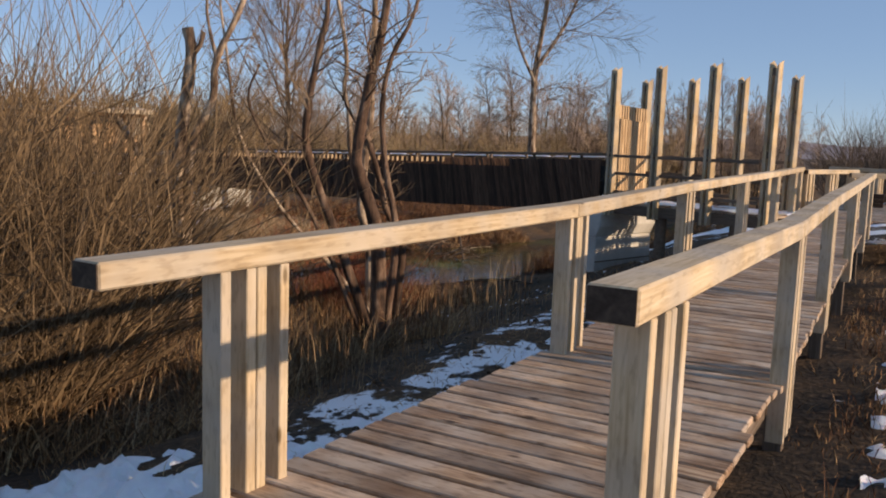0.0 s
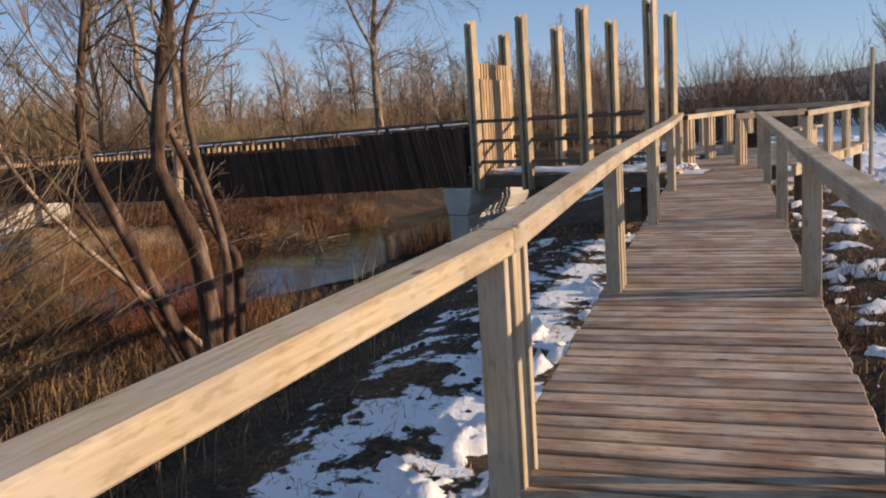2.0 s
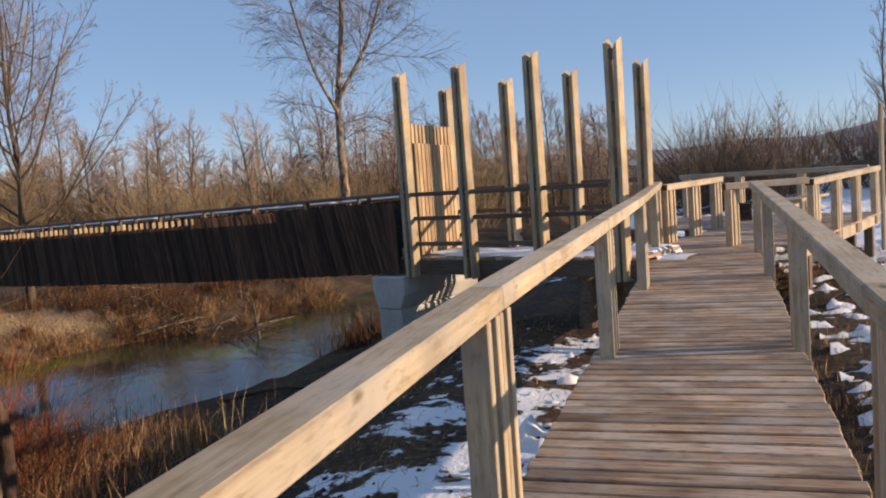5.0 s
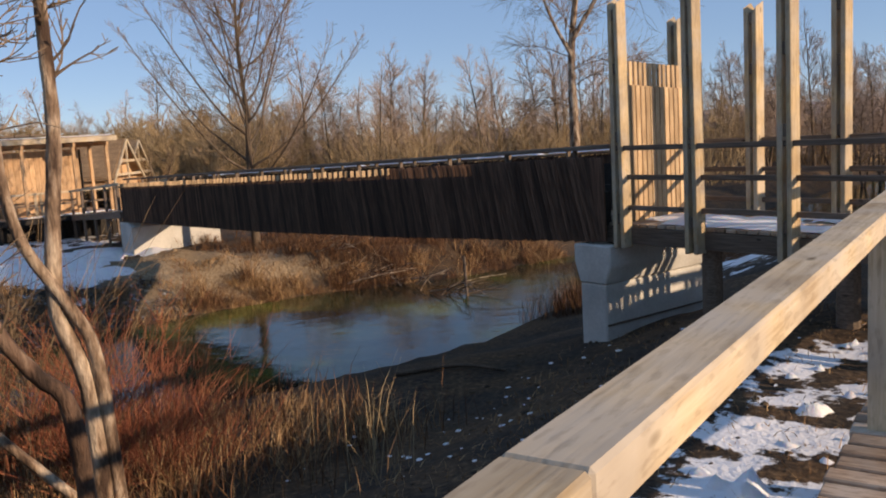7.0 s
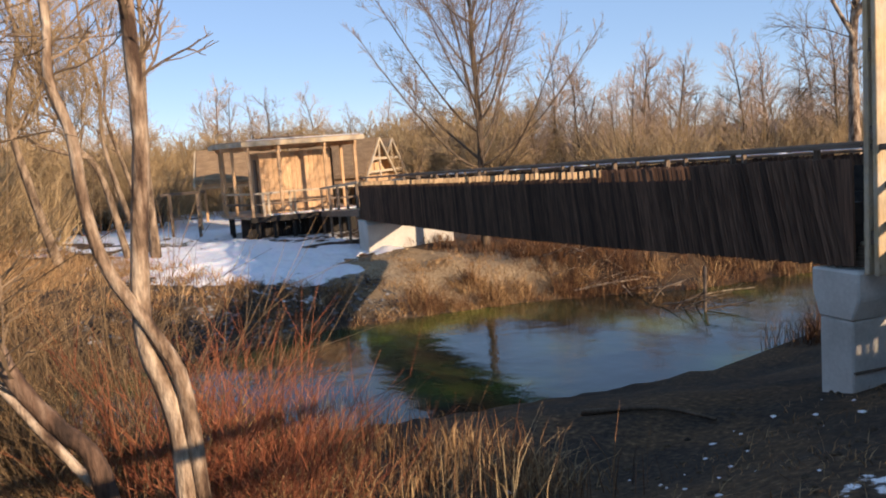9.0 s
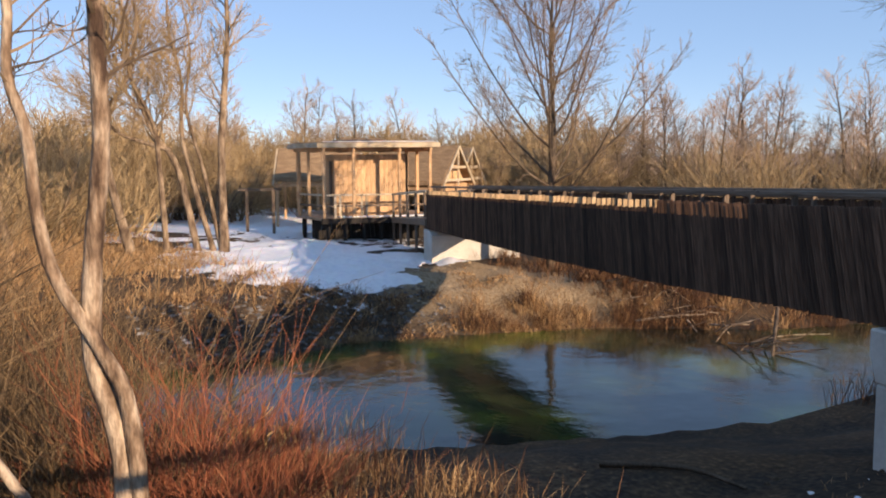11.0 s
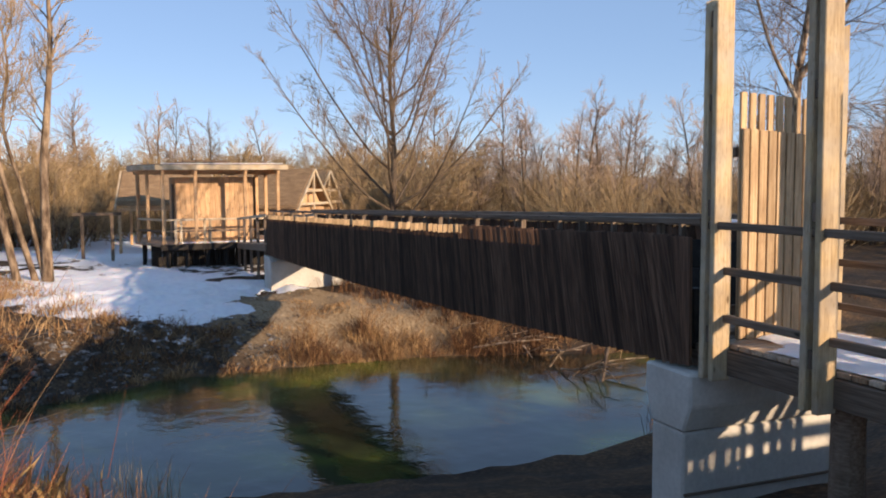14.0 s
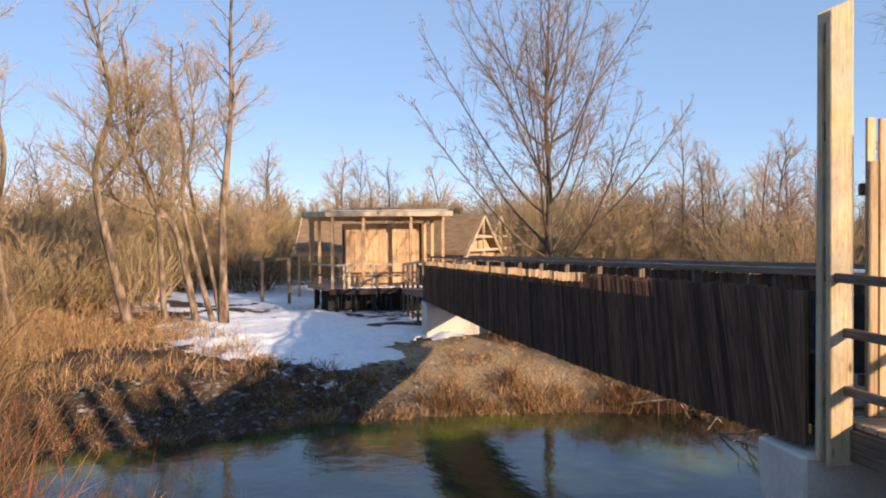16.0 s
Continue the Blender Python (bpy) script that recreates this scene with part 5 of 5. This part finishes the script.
    blades("withered_leaves", "pale withered leaves hanging on dead stalks by the water", [(-14.3, 15.2, 1), (-14.8, 15.6, 1.2), (-15.3, 15.0, 1.0), (-13.9, 15.0, .8)], M_LEAF, 0.9, 0.35, 0.035, 11, 0.8, 26)


def snow_sheet(label, x0, x1, y0, y1, step, amount, seed, thick=0.10, scale=1.1):
    """Old snow as a lumpy sheet with melted holes. amount(x, y): how much of the ground it covers there."""
    V, F, ids = [], [], {}
    nx, ny = int((x1 - x0) / step), int((y1 - y0) / step)
    lift = {}
    for j in range(ny + 1):
        for i in range(nx + 1):
            x, y = x0 + i * step, y0 + j * step
            n = 0.5 + 0.5 * noise.fractal((x * scale + seed, y * scale, seed), 1.0, 2.0, 3)
            k = amount(x, y) - n
            lift[i, j] = max(-0.08, min(1.0, k * 4.5)) * thick * (0.65 + 0.55 * noise.noise((x * 5, y * 5, seed)) + 0.6 * noise.noise((x * 11, y * 11, seed)))
    def vid(i, j):
        if (i, j) not in ids:
            x, y = x0 + i * step, y0 + j * step
            ids[i, j] = len(V)
            h = lift[i, j]
            V.append((x + 0.3 * step * noise.noise((x * 9, y * 9, 1)), y + 0.3 * step * noise.noise((x * 9, y * 9, 2)), height(x, y) + (h if h > 0 else h * 2 - 0.03)))
        return ids[i, j]
    for j in range(ny):
        for i in range(nx):
            if max(lift[i, j], lift[i + 1, j], lift[i, j + 1], lift[i + 1, j + 1]) > 0:
                F.append((vid(i, j), vid(i + 1, j), vid(i + 1, j + 1), vid(i, j + 1)))
    ob = raw("snow", V, F, M_SNOW, None, True)
    return tagged(ob, label, "snow", kind="stuff")


def snows():
    snow_sheet("lumpy old snow melting beside the boardwalk", -6.8, -1.8, -1.2, 18.5, 0.055,
               lambda x, y: 0.51 + 0.95 * max(0, 1 - math.hypot(x + 5.2, y - 3.6) / 2.3) - 0.40 * abs(x + table([(0, 4.3), (3, 3.9), (4.5, 3.15), (6, 2.95), (9, 2.8), (18, 2.7)], y)) - 0.22 * smooth((y - 10) / 8), 3.3, 0.16, 3.3)
    snow_sheet("trodden snow field thinning to lumps over dead grass", 0.0, 15.0, -12.0, 44.0, 0.09,
               lambda x, y: 0.39 + 0.20 * smooth((x - 0.3) / 7.5) + 0.02 * math.sin(y * 1.3) - 0.4 * smooth((y - 38 - 0.1 * x) / 10), 7.7, 0.12, 2.9)
    snow_sheet("snow field with melted patches", 14.6, 44, -12.0, 62.0, 0.40,
               lambda x, y: 0.60 - 0.4 * smooth((y - 40 - 0.1 * x) / 14), 9.1, 0.09, 1.2)
    def pav(x, y):
        d = math.hypot((x + 29.8) / 7.5, (y - 22.5) / 4.9)
        e = -river_edge(x, y)[1] + 3.1
        return 1.05 - 0.75 * d * d - max(0.0, e) * 1.2
    snow_sheet("smooth sheet of snow before the pavilion", -41, -22.5, 15.5, 28, 0.16, pav, 2.2, 0.10, 0.5)
    snow_sheet("snow between the far trees", -75, -38, 18, 34, 0.5, lambda x, y: 0.62, 5.2, 0.1, 0.3)
    snow_sheet("patches of snow behind the bridge", -9, 8, 24, 50, 0.25, lambda x, y: 0.50, 6.2, 0.1, 0.5)


def drift(name, label, ctrl_sets, material, category="branch"):
    V, F = [], []
    for ctrl, r0, r1 in ctrl_sets:
        pts = curve_points(ctrl, 3)
        tube(V, F, pts, [lerp(r0, r1, i / (len(pts) - 1)) for i in range(len(pts))], 5)
    return tagged(raw(name, V, F, material, None, True), label, category)


def clods(name, label, spots, material, seed, flat=0.7):
    """Loose stones and clods, each a small uneven lump."""
    rng = random.Random(seed)
    V, F = [], []
    unit = [(0, 0, 1)] + [(math.cos(a) * 0.9, math.sin(a) * 0.9, 0.35) for a in [k * 1.2566 for k in range(5)]] + [(math.cos(a), math.sin(a), -0.4) for a in [0.6 + k * 1.2566 for k in range(5)]]
    tri = [(0, k + 1, (k + 1) % 5 + 1) for k in range(5)] + [(k + 1, k + 6, (k + 1) % 5 + 1) for k in range(5)] + [((k + 1) % 5 + 1, k + 6, (k + 1) % 5 + 6) for k in range(5)]
    for x, y, r in spots:
        b = len(V)
        a = rng.uniform(0, 6.28)
        z = height(x, y)
        for u in unit:
            q = r * rng.uniform(0.7, 1.25)
            V.append((x + (u[0] * math.cos(a) - u[1] * math.sin(a)) * q, y + (u[0] * math.sin(a) + u[1] * math.cos(a)) * q, z + u[2] * q * flat))
        F += [tuple(b + i for i in t) for t in tri]
    return tagged(raw(name, V, F, material, None, True), label, "stones", kind="stuff")


def loose_ground():
    rng = random.Random(31)
    bank = []
    for _ in range(110):
        x, y = rng.gauss(-21.6, 1.7), rng.gauss(25.2, 1.5)
        if 0.1 < river_edge(x, y)[1] and x < -15:
            bank.append((x, y, rng.choice((0.02, 0.03, 0.04, 0.05, 0.09))))
    clods("stones", "pale clods and rubble on the cut bank", bank, M_ROCK, 1, 0.4)
    shade = []
    for _ in range(900):
        y = rng.uniform(15, 23.0)
        x = table(MIDDLE, y) - table(HALF, y) - rng.uniform(0.4, 3.6)
        shade.append((x, y, rng.choice((0.03, 0.05, 0.07, 0.10))))
    clods("stones", "frosted clods on the shaded bank", shade, M_FROST, 2, 0.45)
    walk_side = [(rng.uniform(-7.5, -2.2), rng.uniform(5, 19), rng.choice((0.015, 0.02, 0.03, 0.045))) for _ in range(700)]
    clods("stones", "small clods on the bare dark earth", walk_side, M_SOIL, 3)
    right = [(rng.uniform(-0.3, 4.0), rng.uniform(3, 24), rng.choice((0.015, 0.02, 0.035))) for _ in range(500)]
    clods("stones", "small clods on the bare dark earth", right, M_SOIL, 4)
    bits = [(rng.uniform(-7.6, -3.0), rng.uniform(11, 18.5), rng.choice((0.012, 0.02, 0.03, 0.045))) for _ in range(90)]
    clods("snow", "last crumbs of snow on the bare earth", bits, M_SNOW, 5, 0.35)


def driftwood():
    W = WATER
    drift("fallen_branch", "forked dead branch lying in the river", (
        (((-14.6, 28.3, W + 0.75), (-14.0, 27.4, W + 0.3), (-13.6, 26.8, W + 0.02), (-13.2, 26.2, W - 0.1)), 0.05, 0.03),
        (((-14.0, 27.4, W + 0.3), (-14.3, 26.9, W + 0.1), (-14.2, 26.3, W - 0.1)), 0.03, 0.02),
        (((-13.6, 26.8, W + 0.02), (-13.0, 27.2, W + 0.15), (-12.6, 27.3, W + 0.25)), 0.03, 0.012),
        (((-13.9, 27.2, W + 0.22), (-13.5, 27.6, W + 0.3), (-13.3, 27.9, W + 0.5)), 0.025, 0.01)), M_BARK)
    drift("driftwood", "bleached driftwood sticks on the bank", (
        (((-17.6, 26.6, W + 0.15), (-16.8, 27.0, W + 0.35), (-16.1, 27.6, W + 0.45)), 0.035, 0.015),
        (((-16.4, 27.2, W + 0.3), (-15.9, 27.0, W + 0.1)), 0.03, 0.015),
        (((-16.0, 27.6, W + 0.2), (-15.3, 27.6, W + 0.3), (-14.8, 27.9, W + 0.5)), 0.03, 0.012)), M_BARKL)
    rng = random.Random(8)
    for k in range(28):
        x, y = rng.uniform(-20.5, -14.0), 0
        y = 27.2 + (x + 17) * -0.12 + rng.uniform(-0.6, 0.9)
        z = max(height(x, y), W) + 0.05
        a = rng.uniform(-0.9, 0.9)
        ln = rng.uniform(0.7, 1.7)
        dx, dy = math.cos(a) * ln, math.sin(a) * ln
        drift("dead_branch", "bleached dead branch on the river bank", (
            (((x, y, z), (x + dx * .5, y + dy * .5 - .1, z + rng.uniform(.12, .4)), (x + dx, y + dy, z + rng.uniform(.1, .55))), 0.022, 0.008),
            (((x + dx * .5, y + dy * .5 - .1, z + .2), (x + dx * .7, y + dy * .5 - .4, z + .4)), 0.012, 0.005)), M_BARKL)
    drift("fallen_branch", "thin dark branch lying on the bare earth", ((((-8.6, 17.0, height(-8.6, 17) + 0.05), (-7.9, 17.6, height(-7.9, 17.6) + 0.06), (-7.2, 17.7, height(-7.2, 17.7) + 0.05)), 0.04, 0.02),), M_BARK)


near_trees()
large_trees()
background()
scatter_shrubs()
far_belt()
grasses()
snows()
loose_ground()
driftwood()

# ---- far hills ----
def hills():
    V, F = [], []
    n = 90
    for k in range(n + 1):
        a = radians(lerp(20, 190, k / n))
        deg = math.degrees(a)
        h = 2.0 + 3.5 * smooth((118 - deg) / 15) + 3.0 * noise.noise((deg * 0.05, 0, 0)) + 2.5 * noise.noise((deg * 0.21, 1, 0)) + 17 * smooth((86 - deg) / 16)
        for d, z in ((330, -3), (380, h * 0.75), (430, h), (520, -3)):
            V.append((-2 + math.cos(a) * d, 12 + math.sin(a) * d, z))
    for k in range(n):
        for i in range(3):
            F.append((k * 4 + i, k * 4 + 4 + i, k * 4 + 5 + i, k * 4 + 1 + i))
    m, nt, b = nodes_of("wooded_hill", 1.0)
    nt.links.new(ramp(nt, tex(nt, 0.06, 8.0), [(0.35, (0.20, 0.19, 0.22)), (0.65, (0.30, 0.27, 0.28))]), b.inputs["Base Color"])
    tagged(raw("backdrop", V, F, m, None, True), "low wooded hills on the horizon", "hills", kind="structure")


hills()


def snow_strip(label, s0, s1, w0, w1, zf, thick, seed, cover=0.5, step=0.06):
    """Thin old snow lying on boards, ragged and broken."""
    V, F, ids = [], [], {}
    ns, nw = int((s1 - s0) / step), max(2, int((w1 - w0) / step))
    val = {}
    for i in range(ns + 1):
        for j in range(nw + 1):
            s, w = lerp(s0, s1, i / ns), lerp(w0, w1, j / nw)
            edge = min(1.0, min(j, nw - j) / nw * 6 + 0.15)
            val[i, j] = (cover - (0.5 + 0.5 * noise.fractal((s * 1.7 + seed, w * 1.7, seed), 1.0, 2.0, 3))) * 5 * edge
    for i in range(ns):
        for j in range(nw):
            if min(val[i, j], val[i + 1, j], val[i, j + 1], val[i + 1, j + 1]) > 0:
                q = []
                for a, b in ((i, j), (i + 1, j), (i + 1, j + 1), (i, j + 1)):
                    if (a, b) not in ids:
                        s, w = lerp(s0, s1, a / ns), lerp(w0, w1, b / nw)
                        ids[a, b] = len(V)
                        V.append(at(s, w, zf(s) + thick * min(1.0, val[a, b])))
                    q.append(ids[a, b])
                F.append(tuple(q))
    return tagged(raw("snow", V, F, M_SNOW, None, True), label, "snow", kind="stuff")


snow_strip("thin crusted snow on the landing planks", -0.2, 3.6, 0.16, 1.4, lambda s: 0.096, 0.03, 4.0, 0.74)
snow_strip("thin crusted snow on the bridge planks", 4.2, 25.4, 0.2, 1.4, lambda s: lerp(0.126, -0.424, (s - S0) / (S1 - S0)), 0.03, 8.0, 0.6, 0.1)
cap = board("coping", (S1 - S0, 0.16, 0.03), along(at(S0, 1.66, clad_top(S0) + 0.035), at(S1, 1.66, clad_top(S1) + 0.035))[0], M_BEAM, footbridge)
snow_strip("snow lying along the bridge coping", 4.1, 22, 1.585, 1.735, lambda s: clad_top(s) + 0.052, 0.045, 6.0, 0.82, 0.05)
snow_strip("small patch of snow at the landing's mouth", -0.75, 0.3, 0.6, 1.6, lambda s: 0.002 if s < -0.3 else 0.1, 0.035, 2.0, 0.6)
